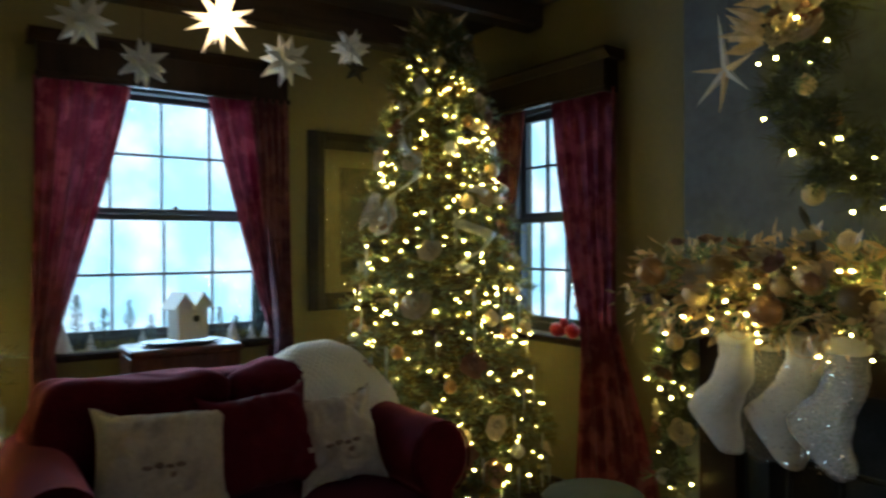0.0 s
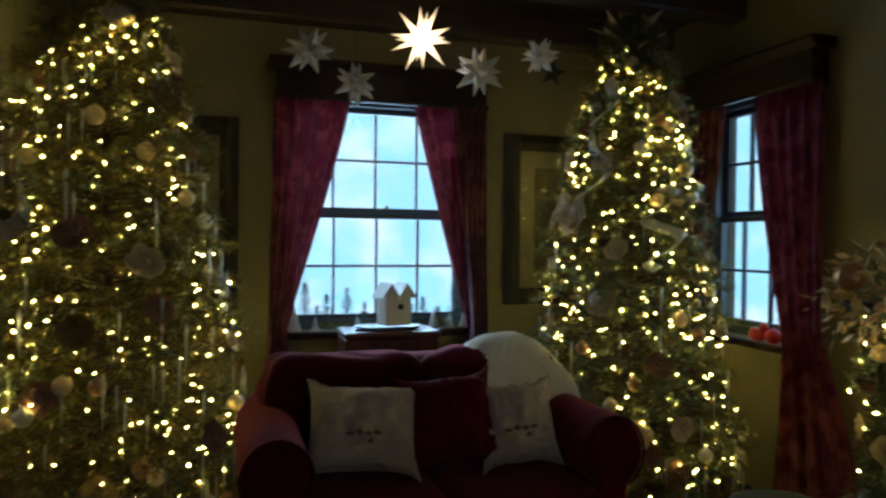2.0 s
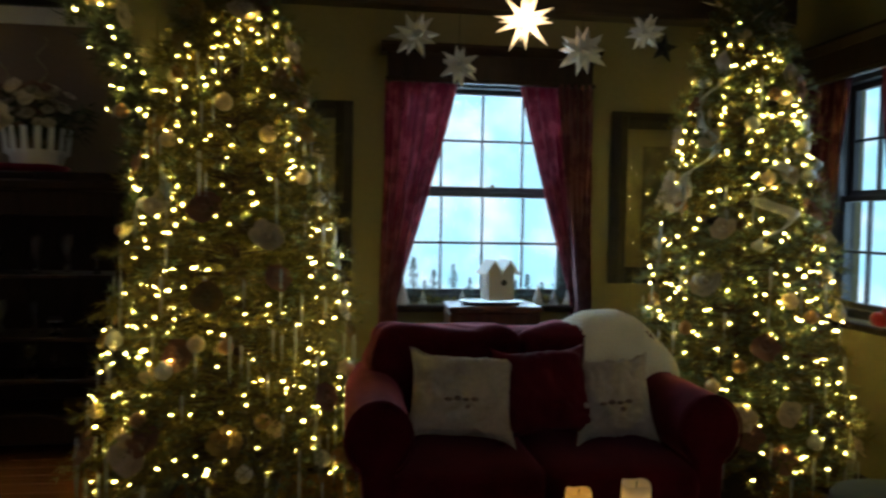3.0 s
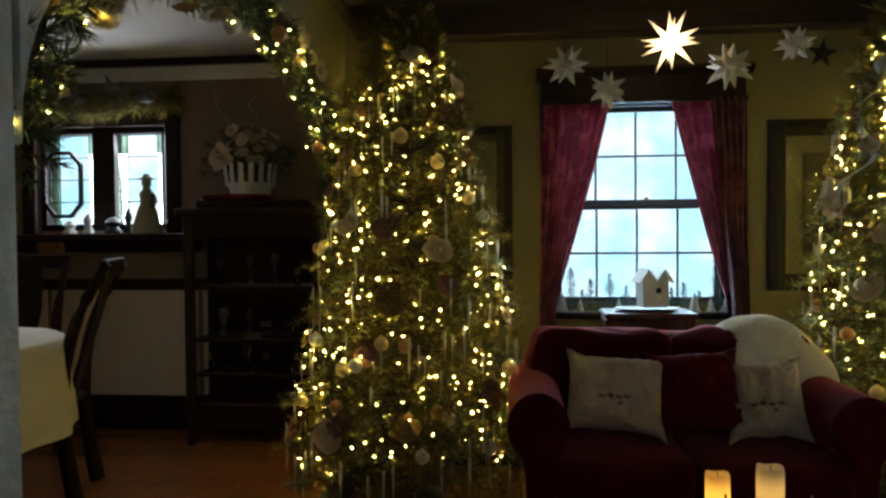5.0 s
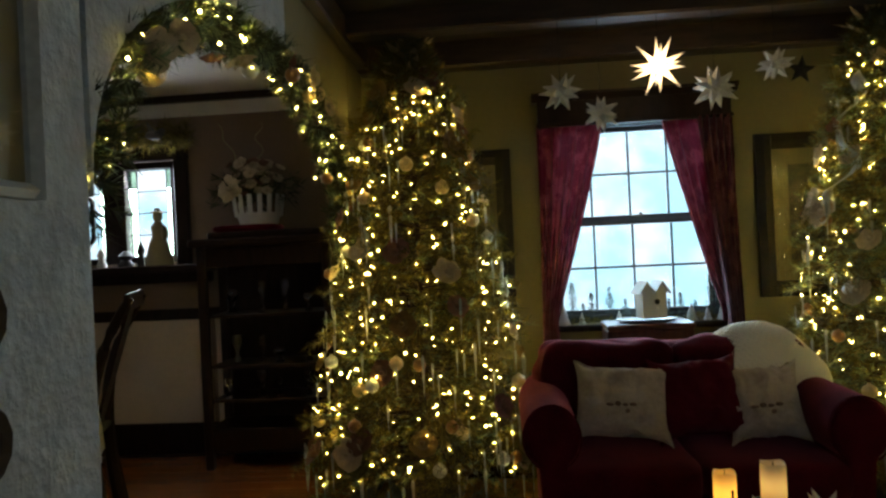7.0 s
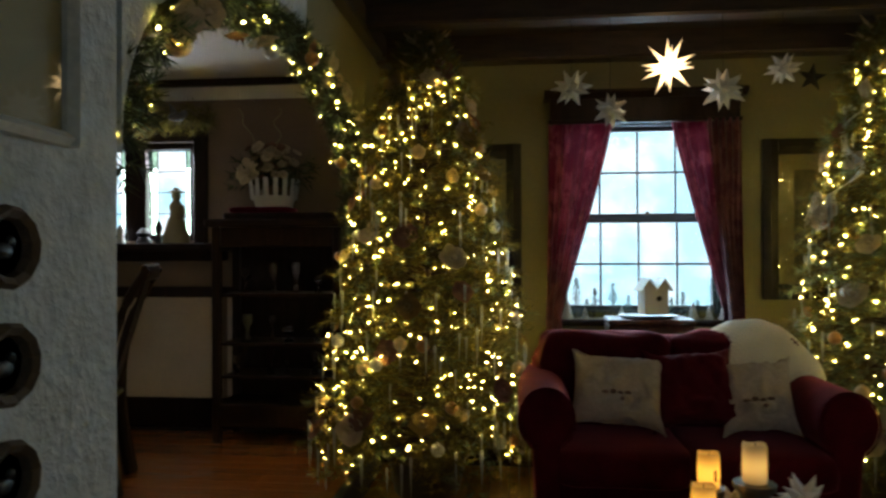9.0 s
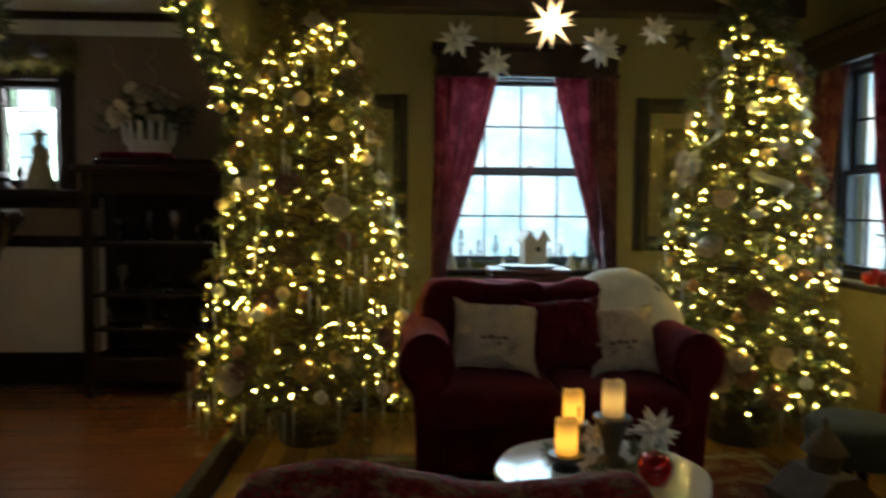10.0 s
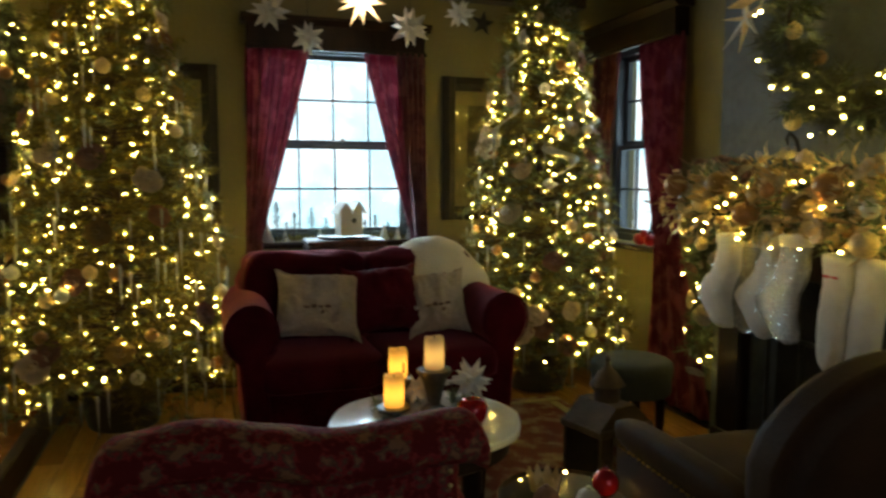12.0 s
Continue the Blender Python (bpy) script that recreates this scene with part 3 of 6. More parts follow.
def bulbs_mesh(name, pts, size, rng):
    """Small lamps of a light string, each a tapered capsule."""
    mb = MB()
    for p in pts:
        s = len(mb.v)
        r = size * rng.uniform(0.62, 1.25)
        mb.lathe([(r * 0.45, -r * 1.1), (r, -r * 0.2), (r * 0.8, r * 0.7), (r * 0.15, r * 1.3)], 6)
        mb.move(Matrix.Translation(p) @ Euler((rng.random() * 3, rng.random() * 3, 0)).to_matrix().to_4x4(), s)
    return mb.mesh(name, M_BULB)


def ball_mesh(r, material, name="bauble"):
    mb = MB().soft((0, 0, 0), (r, r, r), 1, 1, 14, 9)
    mb.lathe([(r * 0.22, 0), (r * 0.22, r * 0.2)], 8, (0, 0, r * 0.95))
    return mb.mesh(name, material, 40)


def icicle_mesh(L=0.13, r=0.006):
    return MB().lathe([(0.0006, -L), (r * 0.5, -L * 0.6), (r * 0.8, -L * 0.35), (r * 0.7, -L * 0.3), (r, -L * 0.1), (r * 0.3, 0)], 7).mesh("icicle", M_ICE, 50)


def blossom_mesh(r, material, seed=0, petals=9, name="blossom"):
    """A silk flower: cupped petals in two rings and a centre."""
    mb = MB()
    rnd = random.Random(seed)
    for ring, (k, el, s) in enumerate(((petals, 0.25, 1.0), (petals - 3, 0.8, 0.75), (4, 1.2, 0.5))):
        for i in range(k):
            a = 2 * math.pi * (i + 0.4 * ring + 0.2 * rnd.random()) / k
            L = r * s * (0.85 + 0.3 * rnd.random())
            w = L * 0.42
            pts = []
            for u, ww in ((0.05, 0.25), (0.5, 1.0), (0.85, 0.8), (1.0, 0.15)):
                rad, h = L * u * math.cos(el), L * u * math.sin(el) + 0.12 * L * u * u
                for sgn in (-1, 0, 1):
                    x, y = rad, sgn * w * ww
                    pts.append((x * math.cos(a) - y * math.sin(a), x * math.sin(a) + y * math.cos(a), h - (0.06 * L if sgn == 0 else 0)))
            fs = []
            for j in range(3):
                for c in range(2):
                    b = j * 3 + c
                    fs.append((b, b + 1, b + 4, b + 3))
            mb.add(pts, fs)
    mb.soft((0, 0, r * 0.35), (r * 0.2, r * 0.2, r * 0.2), 1, 1, 8, 5)
    return mb.mesh(name, material, 60)


BAUBLES = [ball_mesh(0.032, M_GOLD), ball_mesh(0.035, M_GOLD), ball_mesh(0.030, M_COPPER), ball_mesh(0.032, M_SILVER), ball_mesh(0.030, M_COPPER)]
ICICLE = icicle_mesh()
BLOSSOMS = [blossom_mesh(0.075, M_BLOSSOM, 1), blossom_mesh(0.065, M_ROSE, 2), blossom_mesh(0.085, M_BLOSSOM, 3, 11)]
BRONZES = [blossom_mesh(0.08, M_BRONZE, 5), blossom_mesh(0.07, M_ROSE, 6), blossom_mesh(0.085, M_BLOSSOM, 7, 11)]
LEAFY = blossom_mesh(0.095, M_BRONZE, 8, 7)
ICICLES = [ICICLE, icicle_mesh(0.19, 0.008), icicle_mesh(0.12, 0.006)]


def cone_radius(k, r, e=0.58):
    """Half width of the crown at height fraction k."""
    return r * max(0.0, 1 - k) ** e + 0.02


def tree(at, height, radius, foot, seed, label, nlights=330, icicles=70, frosty=0.25, ribbon=False):
    rng = np.random.default_rng(seed)
    rnd = random.Random(seed)
    t = thing("christmas_tree", label, "christmas tree", at, group="christmas trees")
    part("trunk", MB().tube([(0, 0, 0.12), (0, 0, height * 0.5), (0, 0, height - 0.05)], 0.035, 0.008, 8), M_BARK, t)
    # branches in whorls
    stems, limbs, frost = [], MB(), []
    for b in range(430):
        k = (b + rnd.random()) / 430
        k = k ** 1.25
        z = foot + (height - foot) * k
        az = b * 2.39996 + rnd.uniform(-0.3, 0.3)
        L = cone_radius(k, radius) * rnd.uniform(0.78, 1.10)
        d = Vector((math.cos(az), math.sin(az), 0))
        up = rnd.uniform(-0.05, 0.28) + 0.3 * k
        pts = [Vector((0, 0, z)) + d * (L * s) + Vector((0, 0, L * up * s - 0.28 * L * s * s)) for s in (0.05, 0.4, 0.75, 1.0)]
        limbs.tube(pts, 0.005, 0.002, 3)
        side = Vector((-d.y, d.x, 0))
        for q in range(9):
            s = 0.35 + 0.65 * q / 8
            p = pts[0].lerp(pts[3], s) + Vector((0, 0, 0.28 * L * s * (1 - s)))
            for sg in (-1, 1):
                e = p + d * 0.05 + side * sg * (0.05 + 0.06 * (1 - s)) + Vector((0, 0, rnd.uniform(-0.03, 0.03)))
                (frost if rnd.random() < frosty else stems).append((p[:], e[:]))
        stems.append((pts[2][:], pts[3][:]))
    part("limb_frame", limbs, M_BARK, t)
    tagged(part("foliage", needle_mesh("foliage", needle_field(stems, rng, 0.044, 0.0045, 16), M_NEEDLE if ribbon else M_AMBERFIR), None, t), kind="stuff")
    tagged(part("frosting", needle_mesh("frosting", needle_field(frost, rng, 0.040, 0.0045, 16), M_FROST), None, t, "pale frosted needle tips"), kind="stuff")
    # light string
    pts = []
    for i in range(nlights):
        k = 0.015 + 0.905 * rnd.random() ** 1.16
        a = i * 2.39996 + rnd.uniform(-0.5, 0.5)
        r = cone_radius(k, radius) * (1.02 - 0.46 * rnd.random() ** 1.7)
        pts.append((r * math.cos(a), r * math.sin(a), foot + (height - foot) * k + rnd.uniform(-0.04, 0.03)))
    tagged(part("light_string", bulbs_mesh("light_string", pts, 0.0031, rnd), None, t, "warm white glowing fairy lights"), kind="stuff")
    # trimmings
    for i in range(46):
        k = 0.07 + 0.85 * rnd.random() ** 1.4
        a = i * 2.39996
        r = cone_radius(k, radius) * rnd.uniform(0.9, 1.03)
        m = Matrix.Translation((r * math.cos(a), r * math.sin(a), foot + (height - foot) * k - 0.05)) @ Euler((0, 0, a)).to_matrix().to_4x4()
        part("bauble", BAUBLES[i % len(BAUBLES)], None, t, at=m)
    flowers = BLOSSOMS if ribbon else BRONZES
    for i in range(52):
        k = 0.03 + 0.88 * rnd.random() ** 1.3
        a = i * 2.39996 + 1
        r = cone_radius(k, radius) * rnd.uniform(0.90, 1.03)
        m = Matrix.Translation((r * math.cos(a), r * math.sin(a), foot + (height - foot) * k)) @ Matrix.Rotation(a, 4, 'Z') @ Matrix.Rotation(rnd.uniform(0.9, 1.5), 4, 'Y') @ Matrix.Scale(rnd.uniform(0.65, 1.0), 4)
        part("silk_flower", flowers[i % 3], None, t, at=m)
    for i in range(icicles):
        k = 0.02 + 0.85 * rnd.random() ** 1.5
        a = rnd.random() * 6.283
        r = cone_radius(k, radius) * rnd.uniform(0.98, 1.06)
        part("icicle", ICICLES[i % 3], None, t, at=Matrix.Translation((r * math.cos(a), r * math.sin(a), foot + (height - foot) * k)))
    # topper of leaves and picks
    mb = MB()
    for i in range(64):
        a, el = i * 2.4, rnd.uniform(-0.35, 1.45)
        L = rnd.uniform(0.11, 0.20) * (1.25 if el > 0.9 else 1.0)
        d = Vector((math.cos(a) * math.cos(el), math.sin(a) * math.cos(el), math.sin(el)))
        s = Vector((-math.sin(a), math.cos(a), 0))
        o = Vector((0, 0, height - 0.22 + 0.06 * (i % 3))) + d * 0.04
        up = d.cross(s)
        w = rnd.uniform(0.014, 0.030)
        mb.add([o, o + d * L * 0.5 + s * w + up * 0.006, o + d * L, o + d * L * 0.5 - s * w + up * 0.006, o + d * L * 0.5 - up * 0.004],
               [(0, 1, 4), (1, 2, 4), (2, 3, 4), (3, 0, 4)])
    part("topper_leaves", mb, M_GOLD, t, "champagne glitter leaf topper")
    for i in range(5):
        a = i * 1.26
        part("silk_flower", LEAFY, None, t, at=Matrix.Translation((0.09 * math.cos(a), 0.09 * math.sin(a), height - 0.22)) @ Matrix.Rotation(a, 4, 'Z') @ Matrix.Rotation(1.0, 4, 'Y'))
    # ribbon falling in loose curls from the top
    for a0, k0, k1 in (((3.6, 0.86, 0.55), (5.9, 0.80, 0.60), (4.6, 0.62, 0.45)) if ribbon else ()):
        vs, fs = [], []
        n = 44
        for i in range(n + 1):
            u = i / n
            k = k0 + (k1 - k0) * u
            a = a0 + 0.22 * math.sin(u * 12)
            r = cone_radius(k, radius) * (1.02 + 0.07 * math.sin(u * 25))
            z = foot + (height - foot) * k
            for w in (-0.026, 0.026):
                vs.append((r * math.cos(a) - w * math.sin(a + 0.5 * math.sin(u * 9)), r * math.sin(a) + w * math.cos(a + 0.5 * math.sin(u * 9)), z + w * 0.5))
        for i in range(n):
            fs.append((2 * i, 2 * i + 1, 2 * i + 3, 2 * i + 2))
        rb = part("ribbon", MB().add(vs, fs), M_RIBBON, t, "silver mesh ribbon", smooth=60)
        rb.modifiers.new("thickness", 'SOLIDIFY').thickness = 0.0015
    # pot
    pr = 0.23
    part("pot", MB().lathe([(pr * 0.72, 0), (pr * 0.75, 0.01), (pr * 0.95, 0.20), (pr * 1.04, 0.205), (pr * 1.04, 0.24), (pr * 0.92, 0.24), (pr * 0.9, 0.2)], 32), M_POT, t, "dark glazed round tub", smooth=40)
    return t


tree(pose(-0.27, 2.90, 0), 2.44, 0.60, 0.26, 11, "tall slim lit christmas tree with icicles in a dark tub", 570, 230, 0.15)
tree(pose(2.08, 2.86, 0), 2.42, 0.52, 0.26, 23, "lit christmas tree with frosted tips, silk flowers and ribbon", 560, 150, 0.42, True)


def garland(name, label, path, thick, seed, lights, per_stem, parent_at=None, flowers=0, balls=0, frost=0.25, length=0.06, deep=0.7, bulb=0.0036, needles=M_DARKFIR):
    """A needle garland along a path of points, with fairy lights and trimmings."""
    rng = np.random.default_rng(seed)
    rnd = random.Random(seed)
    t = thing(name, label, "garland", parent_at)
    P = [Vector(p) for p in path]
    seg = [(P[i + 1] - P[i]).length for i in range(len(P) - 1)]
    total = sum(seg)

    def along(s):
        s = s * total
        for i, L in enumerate(seg):
            if s <= L or i == len(seg) - 1:
                return P[i].lerp(P[i + 1], min(1, s / L)), (P[i + 1] - P[i]).normalized()
            s -= L
    part("stem", MB().tube(P, 0.008, 0.008, 5), M_BARK, t)
    stems, fr = [], []
    for i in range(int(total * per_stem)):
        p, d = along(rnd.random())
        q = Vector((rnd.gauss(0, 1), rnd.gauss(0, 1), rnd.gauss(0, 1))).normalized()
        e = p + q * thick * rnd.uniform(0.5, 1.0) + d * rnd.uniform(-0.05, 0.05)
        (fr if rnd.random() < frost else stems).append((p.lerp(e, 0.25)[:], e[:]))
    tagged(part("foliage", needle_mesh("foliage", needle_field(stems, rng, length, 0.005, 26), needles), None, t), kind="stuff")
    if fr:
        tagged(part("frosting", needle_mesh("frosting", needle_field(fr, rng, length, 0.005, 26), M_FROST), None, t, "pale frosted tips"), kind="stuff")
    pts = []
    for i in range(lights):
        p, d = along((i + rnd.random()) / lights)
        q = Vector((rnd.gauss(0, 1), rnd.gauss(0, 1), rnd.gauss(0, 1))).normalized()
        pts.append(p + q * thick * rnd.uniform(deep, 1.05))
    tagged(part("light_string", bulbs_mesh("light_string", pts, bulb, rnd), None, t, "warm white glowing fairy lights"), kind="stuff")
    for i in range(flowers):
        p, d = along((i + rnd.random()) / flowers)
        q = Vector((rnd.gauss(0, 1), rnd.gauss(0, 1), rnd.gauss(0.3, 1))).normalized()
        part("silk_flower", BLOSSOMS[i % 3], None, t, at=Matrix.Translation(p + q * thick * 0.85) @ q.to_track_quat('Z', 'Y').to_matrix().to_4x4() @ Matrix.Scale(0.62, 4))
    for i in range(balls):
        p, d = along((i + rnd.random()) / balls)
        q = Vector((rnd.gauss(0, 1), rnd.gauss(0, 1), rnd.gauss(0, 1))).normalized()
        part("bauble", BAUBLES[i % 5], None, t, at=Matrix.Translation(p + q * thick * 0.85))
    return t


AC, AH = (A0 + A1) / 2, (A1 - A0) / 2
arch_path = [(XW - 0.05, AC - (AH - 0.05) * math.cos(math.pi * i / 24), ASPRING + (ATOP - 0.06 - ASPRING) * math.sin(math.pi * i / 24) ** 0.9) for i in range(0, 25)]
arch_path += [(XW - 0.05, A1 - 0.06, z) for z in (1.2, 0.9, 0.6, 0.35, 0.2)]
garland("arch_garland", "lit fir garland hung round the plaster arch", arch_path, 0.105, 31, 150, 230, flowers=20, balls=12, frost=0.3, length=0.045)

# ---- seating by the window ----


def pillow(name, label, at, w, h, d, material, motif=False, seed=0):
    """A knife-edge pillow standing in its local xz plane, with drawn-out corners."""
    n = 34
    vs, fs = [], []
    for side in (1, -1):
        for j in range(n + 1):
            for i in range(n + 1):
                u, v = 2 * i / n - 1, 2 * j / n - 1
                t = ((1 - u ** 2) * (1 - v ** 2)) ** 0.50
                wr = 0.55 * noise.noise(Vector((u * 2.2 + seed, v * 2.2, side))) + 0.30 * noise.noise(Vector((u * 5 + v * 3 + seed, v * 4 - u * 2, side * 3))) + 0.09 * math.sin(9 * abs(u) * abs(v) + 5 * (abs(u) - abs(v)) + seed) * (u * v) ** 2
                pin = 1 - 0.20 * (1 - abs(u) ** 4) * abs(v) ** 3
                pin2 = 1 - 0.13 * (1 - abs(v) ** 3) * abs(u) ** 3
                vs.append((u * w / 2 * pin2, -side * d / 2 * t * (1 + wr), v * h / 2 * pin + 0.03 * wr))
    N = (n + 1) ** 2
    for s in (0, 1):
        for j in range(n):
            for i in range(n):
                a = s * N + j * (n + 1) + i
                q = (a, a + 1, a + n + 2, a + n + 1)
                fs.append(q if s == 0 else q[::-1])
    t = thing(name, label, "pillow", at, group="sofa pillows")
    part("cushion_cover", MB().add(vs, fs), material, t, smooth=80)
    ed = [(2 * i / 10 - 1) for i in range(11)]
    pp = [(u * w / 2, 0, -h / 2 * (1 - 0.20 * (1 - abs(u) ** 4))) for u in ed] + [(w / 2 * (1 - 0.13 * (1 - abs(v) ** 3)), 0, v * h / 2) for v in ed[1:]]
    pp += [(-u * w / 2, 0, h / 2 * (1 - 0.20 * (1 - abs(u) ** 4))) for u in ed[1:]] + [(-w / 2 * (1 - 0.13 * (1 - abs(v) ** 3)), 0, -v * h / 2) for v in ed[1:]]
    part("piping", MB().tube(pp, 0.003, 0.003, 5), material, t)
    if motif:
        mb = MB()
        for cx, cz, rx, rz in ((-0.05, -0.035, 0.016, 0.007), (-0.018, -0.030, 0.014, 0.010), (0.012, -0.034, 0.013, 0.007), (0.044, -0.030, 0.015, 0.008), (0.020, -0.058, 0.011, 0.009)):
            mb.soft((cx, -d / 2 * 0.99, cz), (rx, 0.012, rz), 1, 1, 12, 6)
        part("printed_motif", mb, M_MOTIF, t, "faded brown printed motif")
    return t


SX0, SX1 = 0.23, 1.72
SC = (SX0 + SX1) / 2
sofa = thing("loveseat", "burgundy velvet loveseat with rolled arms and plump back", "sofa", pose(0.908, 1.97, 0) @ Matrix.Diagonal((0.928, 0.92, 1.055, 1)))
HW = (SX1 - SX0) / 2
part("base", MB().box(0, 0.40, 0.24, 2 * HW - 0.16, 0.76, 0.22, 0.02), M_VELVET, sofa)
for s in (-1, 1):
    o = []
    # rolled arm outline in x and z
    cx, cz, r = s * (HW - 0.125), 0.580, 0.122
    for i in range(22):
        a = math.radians(-60 + 300 * i / 21)
        o.append((cx - s * r * math.cos(a), cz + r * math.sin(a)))
    o += [(cx + s * 0.035, 0.13), (cx - s * 0.085, 0.13)]
    arm = part("arm", MB().prism(o, 0.0, 0.80, 'y'), M_VELVET, sofa, smooth=50)
    bv = arm.modifiers.new("soft_edge", 'BEVEL')
    bv.width, bv.segments, bv.limit_method = 0.02, 3, 'ANGLE'
    part("arm_piping", MB().tube([(x, -0.001, z) for x, z in o[:22]], 0.004, 0.004, 6), M_VELVET, sofa)
for s in (-1, 1):
    part("seat_cushion", MB().soft((s * 0.30, 0.30, 0.395), (0.305, 0.34, 0.075), 0.35, 0.3, 32, 14, 0.03, s), M_VELVET, sofa, smooth=80)
part("back", MB().soft((0, 0.76, 0.50), (HW - 0.10, 0.11, 0.33), 0.3, 0.25, 36, 16), M_VELVET, sofa, smooth=80)
for s, w in ((-1, 0.36), (1, 0.33)):
    part("back_cushion", MB().soft((s * 0.31, 0.62, 0.63), (w - 0.02, 0.15, 0.232), 0.42, 0.38, 44, 24, 0.13, s * 3), M_VELVET, sofa, smooth=80)
for x in (-HW + 0.14, HW - 0.14):
    for y in (0.06, 0.74):
        part("leg", MB().lathe([(0.018, 0), (0.03, 0.05), (0.035, 0.14)], 10, (x, y, 0)), M_DARKWOOD, sofa)

pillow("throw_pillow", "cream linen pillow with a faded printed motif", pose(0.655, 2.29, 0.672, -27, 3, -8), 0.42, 0.355, 0.19, M_LINEN, True, 1)
pillow("throw_pillow", "plain crimson velvet pillow", pose(0.975, 2.29, 0.685, -24, -4, -2), 0.38, 0.37, 0.18, M_REDPILLOW, False, 2)
pillow("throw_pillow", "cream linen pillow with a faded printed motif", pose(1.235, 2.26, 0.662, -25, -5, -10), 0.31, 0.345, 0.18, M_LINEN, True, 3)

# knitted throw folded over the back corner
nu, nv = 150, 120
vs, fs = [], []
for j in range(nv + 1):
    for i in range(nu + 1):
        u, v = i / nu, j / nv
        x = 1.05 + 0.53 * u
        a = math.pi * (v * 1.0 + 0.03)
        hump = (math.sin(math.pi * min(1, u * 1.1)) ** 0.5 if u < 0.9 else math.sin(math.pi * 0.99) ** 0.5)
        rr = 0.158 + 0.02 * math.sin(math.pi * u)
        drop = 0.07 * max(0, u - 0.72) / 0.28
        y = 2.555 - rr * 1.15 * math.cos(a) + 0.012 * noise.noise(Vector((u * 6, v * 6, 1)))
        z = 0.755 - 0.06 * (1 - math.sin(math.pi * (0.12 + 0.76 * u))) * 2 + rr * 1.15 * math.sin(a) - drop - (0.08 if v in (0, 1) else 0) + 0.016 * noise.noise(Vector((u * 5, v * 5, 7))) + 0.0035 * math.sin(u * 150) * math.sin(v * 120)
        vs.append((x, y, z))
for j in range(nv):
    for i in range(nu):
        a = j * (nu + 1) + i
        fs.append((a, a + 1, a + nu + 2, a + nu + 1))
th = solid("throw_blanket", MB().add(vs, fs), M_KNIT, "white waffle-knit blanket draped over the loveseat back", "blanket", smooth=80)
th.modifiers.new("thickness", 'SOLIDIFY').thickness = 0.018

# ---- paper star lanterns ----


def star_points(parent, r, seed, material, slim=0.15, core=0.30):
    """A many-pointed folded star: four-sided points set on a small ball."""
    rnd = random.Random(seed)
    base = MB().add([(r * slim * math.cos(math.pi / 2 * q + 0.4), r * slim * math.sin(math.pi / 2 * q + 0.4), r * core * 0.9) for q in range(4)] + [(0, 0, r)],
                    [(q, (q + 1) % 4, 4) for q in range(4)] + [(3, 2, 1, 0)]).mesh("point", material)
    part("core", MB().soft((0, 0, 0), (r * core * 1.03,) * 3, 1, 1, 12, 8), material, parent)
    g = (1 + 5 ** 0.5) / 2
    dirs = [Vector((i, j, k)) for i in (-1, 1) for j in (-1, 1) for k in (-1, 1)]
    for i in (-1, 1):
        for j in (-1, 1):
            dirs += [Vector((0, i / g, j * g)), Vector((i / g, j * g, 0)), Vector((i * g, 0, j / g))]
    for d in dirs:
        m = d.normalized().to_track_quat('Z', 'Y').to_matrix().to_4x4()
        part("point", base, None, parent, at=m @ Matrix.Diagonal((1, 1, rnd.uniform(0.84, 1.0), 1)))


def hanging_star(p, r, seed, lit=False):
    t = thing("star_lantern", "glowing many-pointed paper star lantern on a cord" if lit else "unlit white many-pointed paper star on a cord", "star lantern",
              pose(*p, seed * 17 % 40, seed * 29 % 40, seed * 41 % 90), group="hanging paper stars")
    star_points(t, r, seed, M_LITSTAR if lit else M_PAPER, 0.10 if lit else 0.235)
    m = t.matrix_basis.inverted()
    top = m @ Vector((p[0], p[1], 2.46))
    part("cord", MB().tube([m @ Vector(p), top], 0.0015, 0.0015, 4), M_IRON, t)
    return t


hanging_star((0.487, 2.62, 2.09), 0.115, 1)
hanging_star((0.672, 2.614, 1.974), 0.100, 2)
hanging_star((0.964, 2.68, 2.195), 0.16, 3, True)
hanging_star((1.214, 2.655, 2.073), 0.125, 4)
hanging_star((1.484, 2.627, 2.155), 0.095, 5)

# small dark barn star on the wall
o = []
for i in range(10):
    a = math.radians(90 + 36 * i)
    rr = 0.085 if i % 2 == 0 else 0.034
    o.append((rr * math.cos(a), rr * math.sin(a)))
mb = MB().add([(x, 0, z) for x, z in o] + [(0, -0.022, 0)], [(i, (i + 1) % 10, 10) for i in range(10)] + [tuple(range(10))])
solid("barn_star", mb, M_IRON, "small dark metal barn star on the wall", "wall star", at=pose(1.92, YN - 0.003, 2.29, 0, 8, 0))


